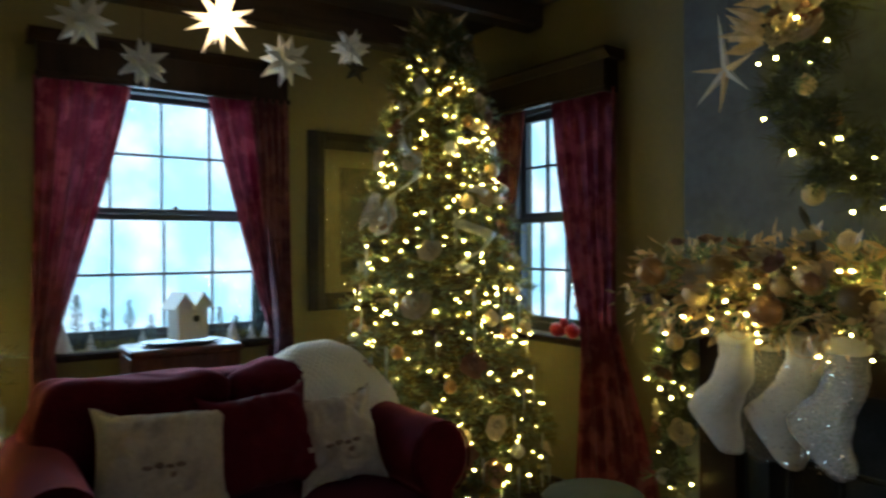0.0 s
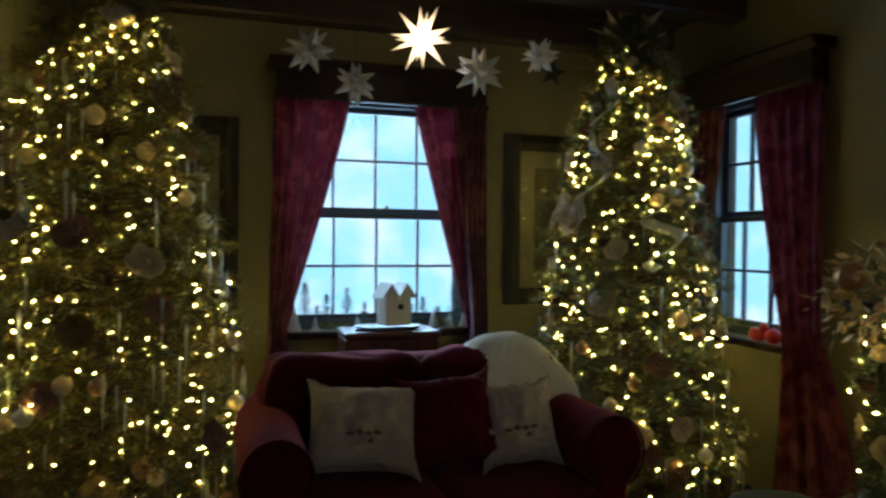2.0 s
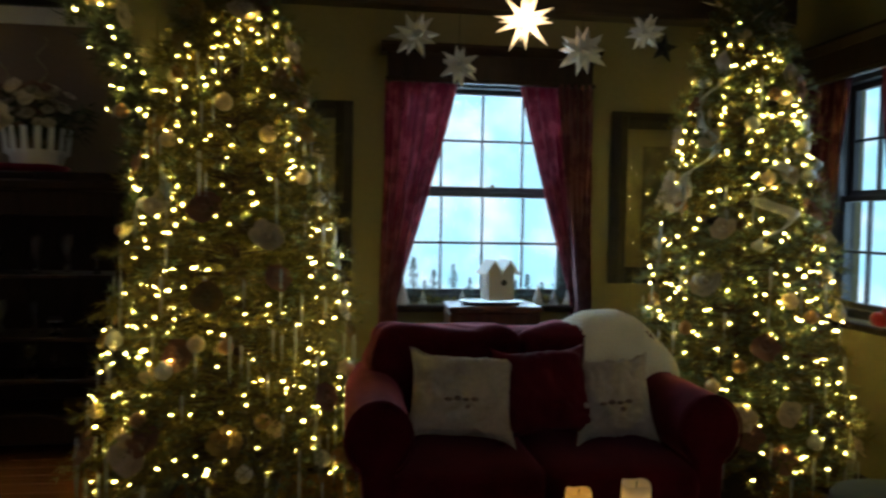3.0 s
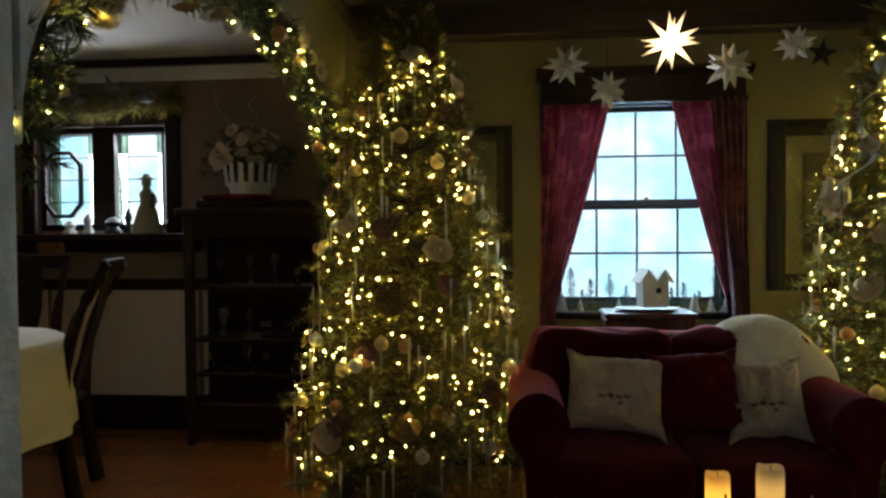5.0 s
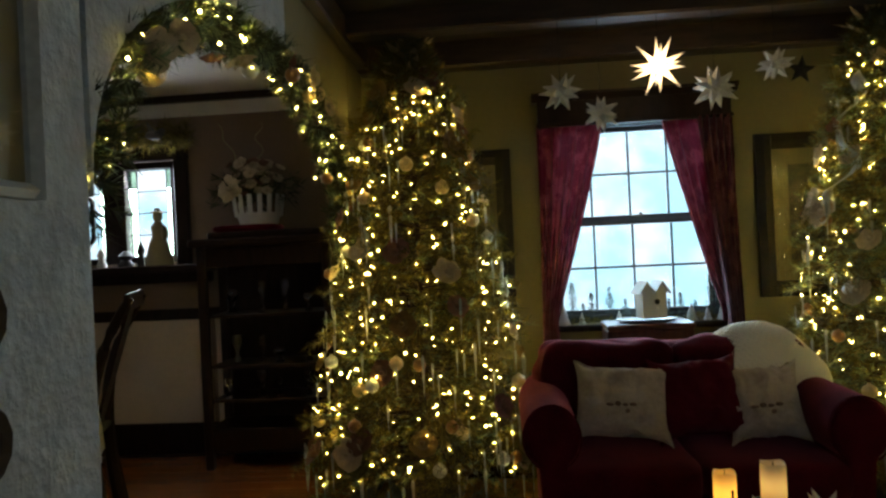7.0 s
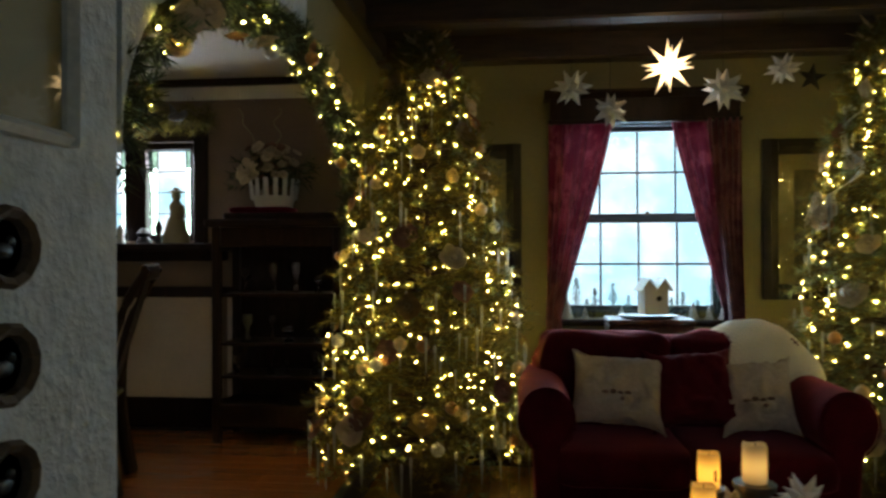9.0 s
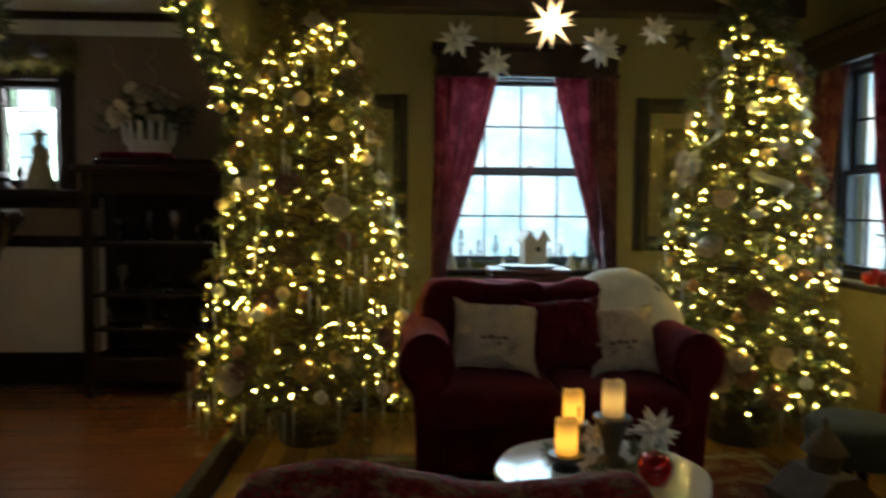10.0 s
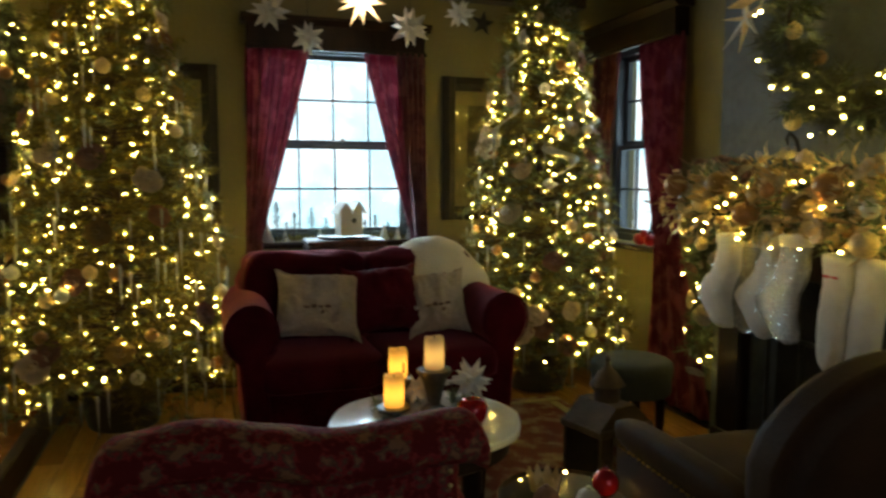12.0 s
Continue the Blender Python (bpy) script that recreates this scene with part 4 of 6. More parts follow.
def picture(at, w, h, fw, frame_m, label, art, mat_w=0.1, name="framed_picture"):
    """Local x across, z up, hung at y=0 facing -y."""
    t = thing(name, label, "picture", at)
    for s in (-1, 1):
        part("frame_side", MB().prism([(s * (w / 2), 0), (s * (w / 2), -0.022), (s * (w / 2 - fw * 0.5), -0.035), (s * (w / 2 - fw), -0.018), (s * (w / 2 - fw), 0)], -h / 2, h / 2, 'z'), frame_m, t)
        part("frame_rail", MB().prism([(0, s * h / 2), (-0.022, s * h / 2), (-0.034, s * (h / 2 - fw * 0.5)), (-0.018, s * (h / 2 - fw)), (0, s * (h / 2 - fw))], -w / 2 + fw, w / 2 - fw, 'x'), frame_m, t)
    part("mat_board", MB().box(0, -0.006, 0, w - 2 * fw, 0.004, h - 2 * fw, 0.0005), M_PAPERART if art is None else M_MATBOARD, t, "dull mat board")
    if art:
        part("print", MB().box(0, -0.0105, 0, w - 2 * fw - 2 * mat_w, 0.004, h - 2 * fw - 2 * mat_w, 0.0005), art, t, "dark faded print")
    g = part("glazing", MB().box(0, -0.0155, 0, w - 2 * fw, 0.002, h - 2 * fw, 0.0003), M_PICGLASS, t)
    g.visible_shadow = False
    return t


picture(pose(-0.08, YN - 0.003, 1.47), 0.65, 0.93, 0.09, M_FRAME, "large print in a black-brown wooden frame", M_ART, 0.09)
picture(pose(1.96, YN - 0.003, 1.47), 0.65, 0.93, 0.09, M_FRAME, "large print in a black-brown frame reflecting the tree lights", M_ART, 0.09)

# ---- window sill and the chest behind the loveseat ----
chest = thing("window_chest", "dark red-brown wooden chest under the window", "chest", pose(0.955, 3.22, 0))
part("body", MB().box(0, 0, 0.45, 0.46, 0.24, 0.86, 0.01), M_MAHOGANY, chest)
part("top", MB().box(0, 0, 0.895, 0.47, 0.28, 0.03, 0.008), M_MAHOGANY, chest)
for z in (0.25, 0.62):
    d = part("drawer", MB().box(0, -0.126, z, 0.40, 0.016, 0.26, 0.006), M_MAHOGANY, chest)
    part("knob", MB().soft((0, -0.145, z), (0.014, 0.014, 0.014), 1, 1, 10, 6), M_BRASS, d)
solid("oval_tray", MB().lathe([(0.001, 0.004), (0.13, 0.0), (0.165, 0.010), (0.17, 0.016), (0.16, 0.014), (0.125, 0.008), (0.001, 0.008)], 36).move(Matrix.Diagonal((1, 0.6, 1, 1))), M_PEWTER,
      "oval pewter tray under the paper house", "tray", at=pose(0.955, 3.22, 0.911), smooth=40)

house = thing("paper_house", "white cardboard birdhouse with a double gable", "ornament house", pose(0.985, 3.22, 0.932, 0, 0, 12) @ Matrix.Scale(1.2, 4))
part("wall", MB().box(0, 0, 0.06, 0.115, 0.085, 0.12, 0.001), M_PAPER, house)
part("hole", MB().lathe([(0.013, 0), (0.013, 0.003)], 16).move(pose(0.01, -0.043, 0.075, 90)), M_IRON, house, "dark round entrance hole")
for cx in (-0.036, 0.036):
    part("gable", MB().prism([(cx - 0.034, 0.12), (cx + 0.034, 0.12), (cx, 0.165)], -0.042, 0.042, 'y'), M_PAPER, house)
    for s in (-1, 1):
        part("roof", MB().prism([(cx, 0.172), (cx + s * 0.042, 0.112), (cx + s * 0.042, 0.108), (cx, 0.166)], -0.056, 0.056, 'y'), M_PAPER, house)
part("perch", MB().tube([(0.01, -0.042, 0.045), (0.01, -0.07, 0.045)], 0.003, 0.003, 6), M_PAPER, house)


def brush_tree(x, y, z, h, seed):
    rng = np.random.default_rng(seed)
    stems = []
    for i in range(int(110 * h / 0.2) + 16):
        k = rng.random()
        a = rng.random() * 6.283
        r = h * 0.20 * (1 - k) ** 0.8 + 0.004
        zz = h * (0.06 + 0.94 * k)
        stems.append(((0, 0, zz), (r * math.cos(a), r * math.sin(a), zz + 0.01)))
    t = thing("bottle_brush_tree", "small frosted bottle-brush tree on the sill", "ornament tree", pose(x, y, z), group="sill trees")
    part("trunk", MB().tube([(0, 0, 0), (0, 0, h)], 0.004, 0.001, 5).lathe([(0.018, 0), (0.018, 0.008), (0.01, 0.012)], 10), M_BARK, t)
    part("bristles", needle_mesh("bristles", needle_field(stems, rng, 0.016, 0.0019, 8), M_TWIG), None, t)


def paper_cone(x, y, z, h):
    solid("paper_tree", MB().lathe([(h * 0.3, 0), (h * 0.31, h * 0.03), (h * 0.18, h * 0.4), (h * 0.2, h * 0.42), (h * 0.08, h * 0.75), (0.001, h)], 14), M_PAPER, "small white paper cone tree on the sill",
          "ornament tree", at=pose(x, y, z), group="sill trees", smooth=40)


for k, (x, h) in enumerate(((0.575, 0.24), (0.69, 0.17), (0.80, 0.20), (0.885, 0.13), (1.14, 0.12), (1.30, 0.10), (1.385, 0.26), (1.21, 0.15), (0.64, 0.11))):
    brush_tree(x, 3.47 + 0.02 * (k % 3), SILL - 0.002, h, 50 + k)
for x, h in ((0.52, 0.12), (0.625, 0.075), (1.255, 0.11), (1.345, 0.08), (1.435, 0.12), (0.84, 0.08)):
    paper_cone(x, 3.43, SILL - 0.002, h)
tw = np.random.default_rng(77)
stems = [((0.53 + 0.9 * u, 3.42 + 0.03 * v, SILL + 0.005), (0.53 + 0.9 * u + 0.05, 3.42 + 0.03 * v, SILL + 0.03)) for u, v in tw.random((60, 2))]
tagged(part("sill_greenery", needle_mesh("sill_greenery", needle_field(stems, tw, 0.03, 0.004, 16), M_NEEDLE), None, None), "dark fir sprigs strewn along the sill", "greenery", kind="stuff")

# ---- round coffee table and what stands on it ----
CT = (0.85, 1.19)
table = thing("coffee_table", "round marble-topped coffee table with dark turned legs", "coffee table", pose(CT[0], CT[1], 0))
o = []
for i in range(48):
    a = 2 * math.pi * i / 48
    r = 0.325 * (1 + 0.012 * math.cos(8 * a))
    o.append((r * math.cos(a), r * math.sin(a)))
tp = part("tabletop", MB().prism(o, 0.435, 0.46, 'z'), M_MARBLE, table, "white veined marble top", smooth=30)
bv = tp.modifiers.new("edge", 'BEVEL')
bv.width, bv.segments, bv.limit_method = 0.006, 2, 'ANGLE'
part("apron", MB().lathe([(0.27, 0.36), (0.285, 0.37), (0.285, 0.434), (0.27, 0.434)], 40), M_DARKWOOD, table, smooth=40)
for i in range(4):
    a = math.radians(20 + 90 * i)
    part("leg", MB().lathe([(0.014, 0), (0.02, 0.02), (0.016, 0.06), (0.028, 0.24), (0.022, 0.27), (0.033, 0.29), (0.033, 0.40)], 14, (0.245 * math.cos(a), 0.245 * math.sin(a), 0)), M_DARKWOOD, table, smooth=40)


def candle(x, y, z, h, r, m, hz, hr, style):
    t = thing("candle_holder", "dark pewter pedestal candle holder", "candle holder", pose(x, y, 0.461), group="candle holders")
    H = z - 0.461
    if style:
        part("pedestal", MB().lathe([(0.045, 0), (0.048, 0.012), (0.022, 0.03), (0.034, H * 0.55), (0.046, H * 0.8), (hr, H - 0.014), (hr, H - 0.002), (hr * 0.85, H - 0.002)], 24), M_PEWTER, t, smooth=40)
    else:
        part("pedestal", MB().lathe([(0.04, 0), (0.042, 0.008), (0.02, 0.018), (0.02, H * 0.6), (hr, H - 0.012), (hr, H - 0.001)], 24), M_PEWTER, t, smooth=40)
    c = thing("pillar_candle", "glowing flameless pillar candle on a pewter holder", "candle", pose(x, y, z), group="pillar candles")
    n = 24
    mb = MB().lathe([(r * 0.98, 0), (r, 0.004), (r * 1.0, h * 0.92), (r * 0.96, h), (r * 0.8, h - 0.006), (r * 0.3, h - 0.012)], n)
    for i in range(3 * n, 4 * n):
        vx = mb.v[i]
        mb.v[i] = (vx[0], vx[1], vx[2] + 0.003 * math.sin(3 * 2 * math.pi * i / n))
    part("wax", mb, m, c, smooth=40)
    if style and m is M_WAX:
        part("lamp_slot", MB().box(0.012, -r * 0.92, h * 0.40, 0.007, 0.010, h * 0.34, 0.002), M_IRON, c, "narrow dark slot")
    part("wick", MB().tube([(0, 0, h - 0.012), (0.001, 0, h + 0.004)], 0.0015, 0.001, 5), M_IRON, c)


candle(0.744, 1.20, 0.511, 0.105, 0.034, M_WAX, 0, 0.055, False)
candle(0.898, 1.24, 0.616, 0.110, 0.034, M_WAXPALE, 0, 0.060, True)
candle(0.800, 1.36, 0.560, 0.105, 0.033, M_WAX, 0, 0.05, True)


def table_star(x, y, r, seed):
    t = thing("table_star", "white folded paper star standing on the table", "ornament star", pose(x, y, 0.461 + r * 0.8, 0, 0, seed * 20), group="table stars")
    star_points(t, r, seed, M_PAPER, 0.235)


table_star(1.065, 1.32, 0.095, 12)
table_star(0.93, 1.36, 0.085, 13)
table_star(0.86, 1.33, 0.07, 14)
t = thing("glass_apple", "shiny red mercury-glass apple ornament on the table", "ornament", pose(0.975, 1.07, 0.461))
part("fruit", MB().lathe([(0.02, 0.0), (0.036, 0.006), (0.050, 0.035), (0.052, 0.06), (0.042, 0.085), (0.022, 0.094), (0.006, 0.088)], 24), M_REDBALL, t, smooth=60)
part("stalk", MB().tube([(0, 0, 0.088), (0.004, 0, 0.105), (0.01, 0, 0.115)], 0.003, 0.002, 6), M_REDBALL, t)
rg = np.random.default_rng(5)
stems = [((CT[0] + 0.02 + 0.12 * math.cos(a), CT[1] + 0.08 + 0.09 * math.sin(a), 0.465), (CT[0] + 0.02 + 0.17 * math.cos(a + 0.3), CT[1] + 0.08 + 0.13 * math.sin(a + 0.3), 0.485)) for a in rg.random(26) * 6.28]
t = thing("table_sprigs", "frosted grey-green sprigs round the candle holders", "greenery", kind="stuff")
part("sprig", needle_mesh("sprig", needle_field(stems, rg, 0.035, 0.006, 22), M_FROST), None, t)

# ---- floral armchair with its back to the camera ----
fc = thing("floral_armchair", "red floral armchair with a curved camel back", "armchair", pose(0.325, 0.30, 0.0, 0, 0, 0))
hw = 0.36


def crest(u):
    """Height of the rolled top along the back, u from -1 to 1."""
    return 0.802 + 0.013 * math.cos((u + 0.45) * math.pi * 1.5) - 0.018 * u - 0.055 * (max(0, abs(u) - 0.86) / 0.14) ** 2


o = [(u * hw * 0.89, crest(u) - 0.06) for u in [2 * i / 30 - 1 for i in range(31)]] + [(hw * 0.87, 0.16), (-hw * 0.87, 0.16)]
bk = part("backrest", MB().prism(o, -0.045, 0.055, 'y'), M_FLORAL, fc, smooth=50)
bv = bk.modifiers.new("padding", 'BEVEL')
bv.width, bv.segments, bv.limit_method, bv.angle_limit = 0.035, 4, 'ANGLE', radians(60)
vs, fs = [], []
for i in range(49):
    u = 2 * i / 48 - 1
    k = (1 - max(0, abs(u) - 0.9) ** 2 / 0.01) ** 0.5 if abs(u) < 0.9999 else 0.05
    for j in range(18):
        a = 2 * math.pi * j / 18
        lump = 1 + 0.10 * noise.noise(Vector((u * 5, math.cos(a), math.sin(a))))
        vs.append((u * (hw + 0.015), -0.035 + 0.078 * k * lump * math.cos(a), crest(u) - 0.048 + 0.050 * k * lump * math.sin(a)))
for i in range(48):
    for j in range(18):
        q = (j + 1) % 18
        fs.append((i * 18 + j, i * 18 + q, (i + 1) * 18 + q, (i + 1) * 18 + j))
fs += [tuple(range(18)), tuple(48 * 18 + j for j in range(18))]
part("back_roll", MB().add(vs, fs), M_FLORAL, fc, "rolled padded top of the back", smooth=80)
for i in range(14):
    part("nailhead", MB().soft((hw * 0.81, -0.048, 0.68 - 0.03 * i), (0.006, 0.005, 0.006), 1, 1, 6, 4), M_BRASS, fc)
part("seat", MB().soft((0, 0.32, 0.38), (0.33, 0.30, 0.08), 0.3, 0.3, 28, 12), M_FLORAL, fc, smooth=80)
part("seat_rail", MB().box(0, 0.30, 0.25, 0.66, 0.52, 0.16, 0.02), M_FLORAL, fc)
for s in (-1, 1):
    part("arm", MB().soft((s * 0.33, 0.27, 0.50), (0.055, 0.25, 0.07), 0.5, 0.5, 20, 12).box(s * 0.33, 0.27, 0.33, 0.07, 0.46, 0.30, 0.02), M_FLORAL, fc, smooth=60)
for x in (-0.29, 0.29):
    for y in (0.0, 0.52):
        part("leg", MB().lathe([(0.016, 0), (0.026, 0.1), (0.03, 0.18)], 10, (x, y, 0)), M_DARKWOOD, fc)

# ---- brown leather armchair by the hearth ----
lc = thing("leather_armchair", "worn brown leather armchair with nailhead trim", "armchair", pose(1.73, 0.12, 0, 0, 0, -3))
o = [(u * 0.44, 0.64 + 0.235 * max(0, 1 - abs(u) ** 2.4) ** 0.7) for u in [2 * i / 28 - 1 for i in range(29)]] + [(0.44, 0.2), (-0.44, 0.2)]
bk = part("backrest", MB().prism(o, -0.08, 0.08, 'y'), M_LEATHER, lc, smooth=50)
bv = bk.modifiers.new("padding", 'BEVEL')
bv.width, bv.segments, bv.limit_method, bv.angle_limit = 0.05, 4, 'ANGLE', radians(55)
part("seat", MB().soft((0, 0.36, 0.38), (0.375, 0.32, 0.085), 0.3, 0.3, 28, 12, 0.03, 4), M_LEATHER, lc, smooth=80)
part("seat_rail", MB().box(0, 0.32, 0.24, 0.78, 0.56, 0.16, 0.02), M_LEATHER, lc)
for s in (-1, 1):
    arm = part("arm", MB().soft((s * 0.425, 0.32, 0.525), (0.045, 0.30, 0.045), 0.6, 0.5, 20, 12).box(s * 0.425, 0.32, 0.345, 0.065, 0.56, 0.31, 0.02), M_LEATHER, lc, smooth=60)
    for i in range(20):
        part("nailhead", MB().soft((s * 0.459, 0.07 + 0.026 * i, 0.485), (0.005, 0.006, 0.006), 1, 1, 6, 4), M_BRASS, arm)
for x in (-0.30, 0.30):
    for y in (0.0, 0.56):
        part("leg", MB().lathe([(0.018, 0), (0.028, 0.1), (0.03, 0.17)], 10, (x, y, 0)), M_DARKWOOD, lc)

# ---- bird cage lantern, footstool, low tray of ornaments ----
cg = thing("birdcage", "weathered wooden birdcage with a turret roof", "birdcage", pose(1.585, 1.24, 0, 0, 0, 14) @ Matrix.Diagonal((0.80, 0.80, 0.93, 1)))
part("base", MB().box(0, 0, 0.025, 0.32, 0.26, 0.05, 0.006), M_CAGE, cg)
part("cornice", MB().box(0, 0, 0.375, 0.34, 0.28, 0.03, 0.006), M_CAGE, cg)
part("back_panel", MB().box(0, 0.11, 0.205, 0.28, 0.01, 0.31, 0.002), M_CAGE, cg)
for x in (-0.145, 0.145):
    for y in (-0.115, 0.115):
        part("post", MB().box(x, y, 0.205, 0.022, 0.022, 0.312, 0.003), M_CAGE, cg)
for i in range(11):
    part("bar", MB().tube([(-0.12 + 0.024 * i, -0.115, 0.05), (-0.12 + 0.024 * i, -0.115, 0.362)], 0.003, 0.003, 6), M_CAGE, cg)
for i in range(8):
    for s in (-1, 1):
        part("bar", MB().tube([(s * 0.145, -0.09 + 0.026 * i, 0.05), (s * 0.145, -0.09 + 0.026 * i, 0.362)], 0.003, 0.003, 6), M_CAGE, cg)
roof = part("roof", MB().prism([(-0.16, 0.39), (0.16, 0.39), (0.06, 0.47), (-0.06, 0.47)], -0.12, 0.12, 'y'), M_CAGE, cg)
tr = part("turret", MB().lathe([(0.06, 0.46), (0.06, 0.53), (0.085, 0.535), (0.05, 0.58), (0.012, 0.615), (0.008, 0.63), (0.014, 0.64), (0.004, 0.655)], 16), M_CAGE, cg, "dark wooden turret", smooth=30)

fs_ = thing("footstool", "round grey-green upholstered footstool", "footstool", pose(2.10, 1.86, 0))
part("cushion", MB().soft((0, 0, 0.36), (0.20, 0.19, 0.06), 0.5, 1.0, 32, 12), M_GREEN, fs_, smooth=80)
part("band", MB().lathe([(0.185, 0.25), (0.19, 0.26), (0.19, 0.35)], 32), M_GREEN, fs_, smooth=40)
for i in range(4):
    a = math.radians(45 + 90 * i)
    part("leg", MB().lathe([(0.014, 0), (0.022, 0.12), (0.024, 0.26)], 10, (0.14 * math.cos(a), 0.14 * math.sin(a), 0)), M_DARKWOOD, fs_)

lt = thing("tray_table", "low dark round tray table with ornaments", "side table", pose(1.13, 0.71, 0))
part("tabletop", MB().lathe([(0.001, 0.325), (0.18, 0.325), (0.2, 0.335), (0.2, 0.355), (0.19, 0.345), (0.001, 0.345)], 32), M_DARKWOOD, lt, smooth=40)
part("column", MB().lathe([(0.12, 0), (0.11, 0.02), (0.025, 0.06), (0.03, 0.2), (0.05, 0.324)], 18), M_DARKWOOD, lt, smooth=40)
cr = thing("gold_crown", "small gold glitter crown ornament", "ornament", pose(1.10, 0.79, 0.346))
for i in range(10):
    a0, a1 = 2 * math.pi * i / 10, 2 * math.pi * (i + 1) / 10
    am = (a0 + a1) / 2
    R = 0.04
    o = MB().add([(R * math.cos(a0), R * math.sin(a0), 0), (R * math.cos(a1), R * math.sin(a1), 0), (R * 1.1 * math.cos(a1), R * 1.1 * math.sin(a1), 0.03), (R * 1.3 * math.cos(am), R * 1.3 * math.sin(am), 0.06), (R * 1.1 * math.cos(a0), R * 1.1 * math.sin(a0), 0.03)], [(0, 1, 2, 3, 4)])
    part("crown_point", o, M_GOLD, cr).modifiers.new("thickness", 'SOLIDIFY').thickness = 0.003
for k, (x, y, r, me) in enumerate(((1.245, 0.69, 0.042, M_REDBALL), (1.15, 0.62, 0.034, M_SILVER), (1.04, 0.66, 0.036, M_ROSE))):
    solid("bauble", ball_mesh(r, me), None, "round glass bauble lying on the tray", "bauble", at=pose(x, y, 0.346 + r), group="tray baubles")
tl = thing("tray_lights", "short string of warm fairy lights on the tray", "light string", pose(1.13, 0.71, 0.36), kind="stuff")
part("lamp", bulbs_mesh("lamp", [(0.15 * math.cos(i * 1.1), 0.15 * math.sin(i * 1.1), 0.004) for i in range(6)], 0.0028, random.Random(3)), None, tl)

# ---- rug ----
rug = thing("rug", "worn red and cream patterned rug", "rug", pose(1.05, 1.5, 0.0))
part("rug_field", MB().box(0, 0, 0.009, 2.05, 2.2, 0.012, 0.003), M_RUG, rug)
mb = MB()
for s in (-1, 1):
    mb.box(0, s * 1.02, 0.0165, 2.0, 0.05, 0.003, 0.001).box(s * 0.95, 0, 0.0165, 0.05, 1.95, 0.003, 0.001)
part("border", mb, M_PAPERART, rug, "cream border band")

# ---- fireplace ----
fp = thing("chimney_breast", "slate grey painted chimney breast with a dark firebox", "fireplace")
CY0, CY1, CX = -0.10, 1.715, 2.45
OY0, OY1, OZ = 0.30, 1.45, 0.86
for nm, a, b, c, d in (("pier", CY0, OY0, 0, ZT), ("pier", OY1, CY1, 0, ZT), ("overmantel", OY0, OY1, OZ, ZT)):
    part(nm, MB().box((CX + XE) / 2, (a + b) / 2, (c + d) / 2, XE - CX - 0.002, b - a, d - c - 0.002, 0.0005), M_CHIMNEY, fp)
part("firebox", MB().box(XE - 0.02, (OY0 + OY1) / 2, OZ / 2, 0.03, OY1 - OY0, OZ, 0.001), M_FIREBOX, fp, "sooty black firebox")
for y in (OY0 - 0.09, OY1 + 0.09):
    part("pilaster", MB().box(CX - 0.025, y, 0.5, 0.05, 0.16, 1.0, 0.006).box(CX - 0.035, y, 0.06, 0.07, 0.18, 0.12, 0.006), M_DARKWOOD, fp)
part("frieze", MB().box(CX - 0.025, (OY0 + OY1) / 2, 0.99, 0.05, OY1 - OY0 + 0.02, 0.24, 0.006), M_DARKWOOD, fp)
part("mantel_shelf", MB().box(CX - 0.10, (CY0 + CY1) / 2, 1.135, 0.22, CY1 - CY0 + 0.08, 0.04, 0.008).box(CX - 0.06, (CY0 + CY1) / 2, 1.09, 0.12, CY1 - CY0, 0.05, 0.012), M_DARKWOOD, fp)
part("hearth", MB().box(CX - 0.17, (OY0 + OY1) / 2, 0.012, 0.36, 1.6, 0.02, 0.006), M_CHIMNEY, fp)
sc = thing("fire_screen", "dark iron fire screen with upright bars", "fire screen", pose(2.33, 0.9, 0.023))
mb = MB().tube([(0, -0.5, 0.02), (0, -0.5, 0.62), (0, 0.5, 0.62), (0, 0.5, 0.02), (0, -0.5, 0.02)], 0.012, 0.012, 8)
part("screen_frame", mb, M_IRON, sc)
for i in range(1, 6):
    part("upright", MB().tube([(0, -0.5 + i / 6, 0.02), (0, -0.5 + i / 6, 0.62)], 0.009, 0.009, 8), M_IRON, sc)

mantel = garland("mantel_garland", "lush champagne garland with baubles and lights along the mantel", [(2.29 + 0.02 * math.sin(i), 1.64 - 0.095 * i, 1.165 + 0.03 * math.sin(i * 1.3)) for i in range(21)], 0.195, 41, 120, 230,
        flowers=74, balls=50, frost=0.75, length=0.055, deep=0.55, bulb=0.0043, needles=M_NEEDLE)
garland("mantel_drop", "fir garland hanging down beside the hearth", [(2.40 - 0.03 * math.sin(i), 1.71 + 0.01 * math.cos(i * 2), 1.05 - 0.07 * i) for i in range(10)], 0.105, 43, 20, 190, flowers=7, balls=4, frost=0.35, length=0.05)
wr = [(2.34, 0.86 + 0.36 * math.cos(i * math.pi / 18), 1.87 + 0.36 * math.sin(i * math.pi / 18)) for i in range(37)]
w = garland("wreath", "large lit fir wreath with gold leaves over the mantel", wr, 0.145, 47, 64, 260, flowers=0, balls=8, frost=0.03)
rnd = random.Random(9)
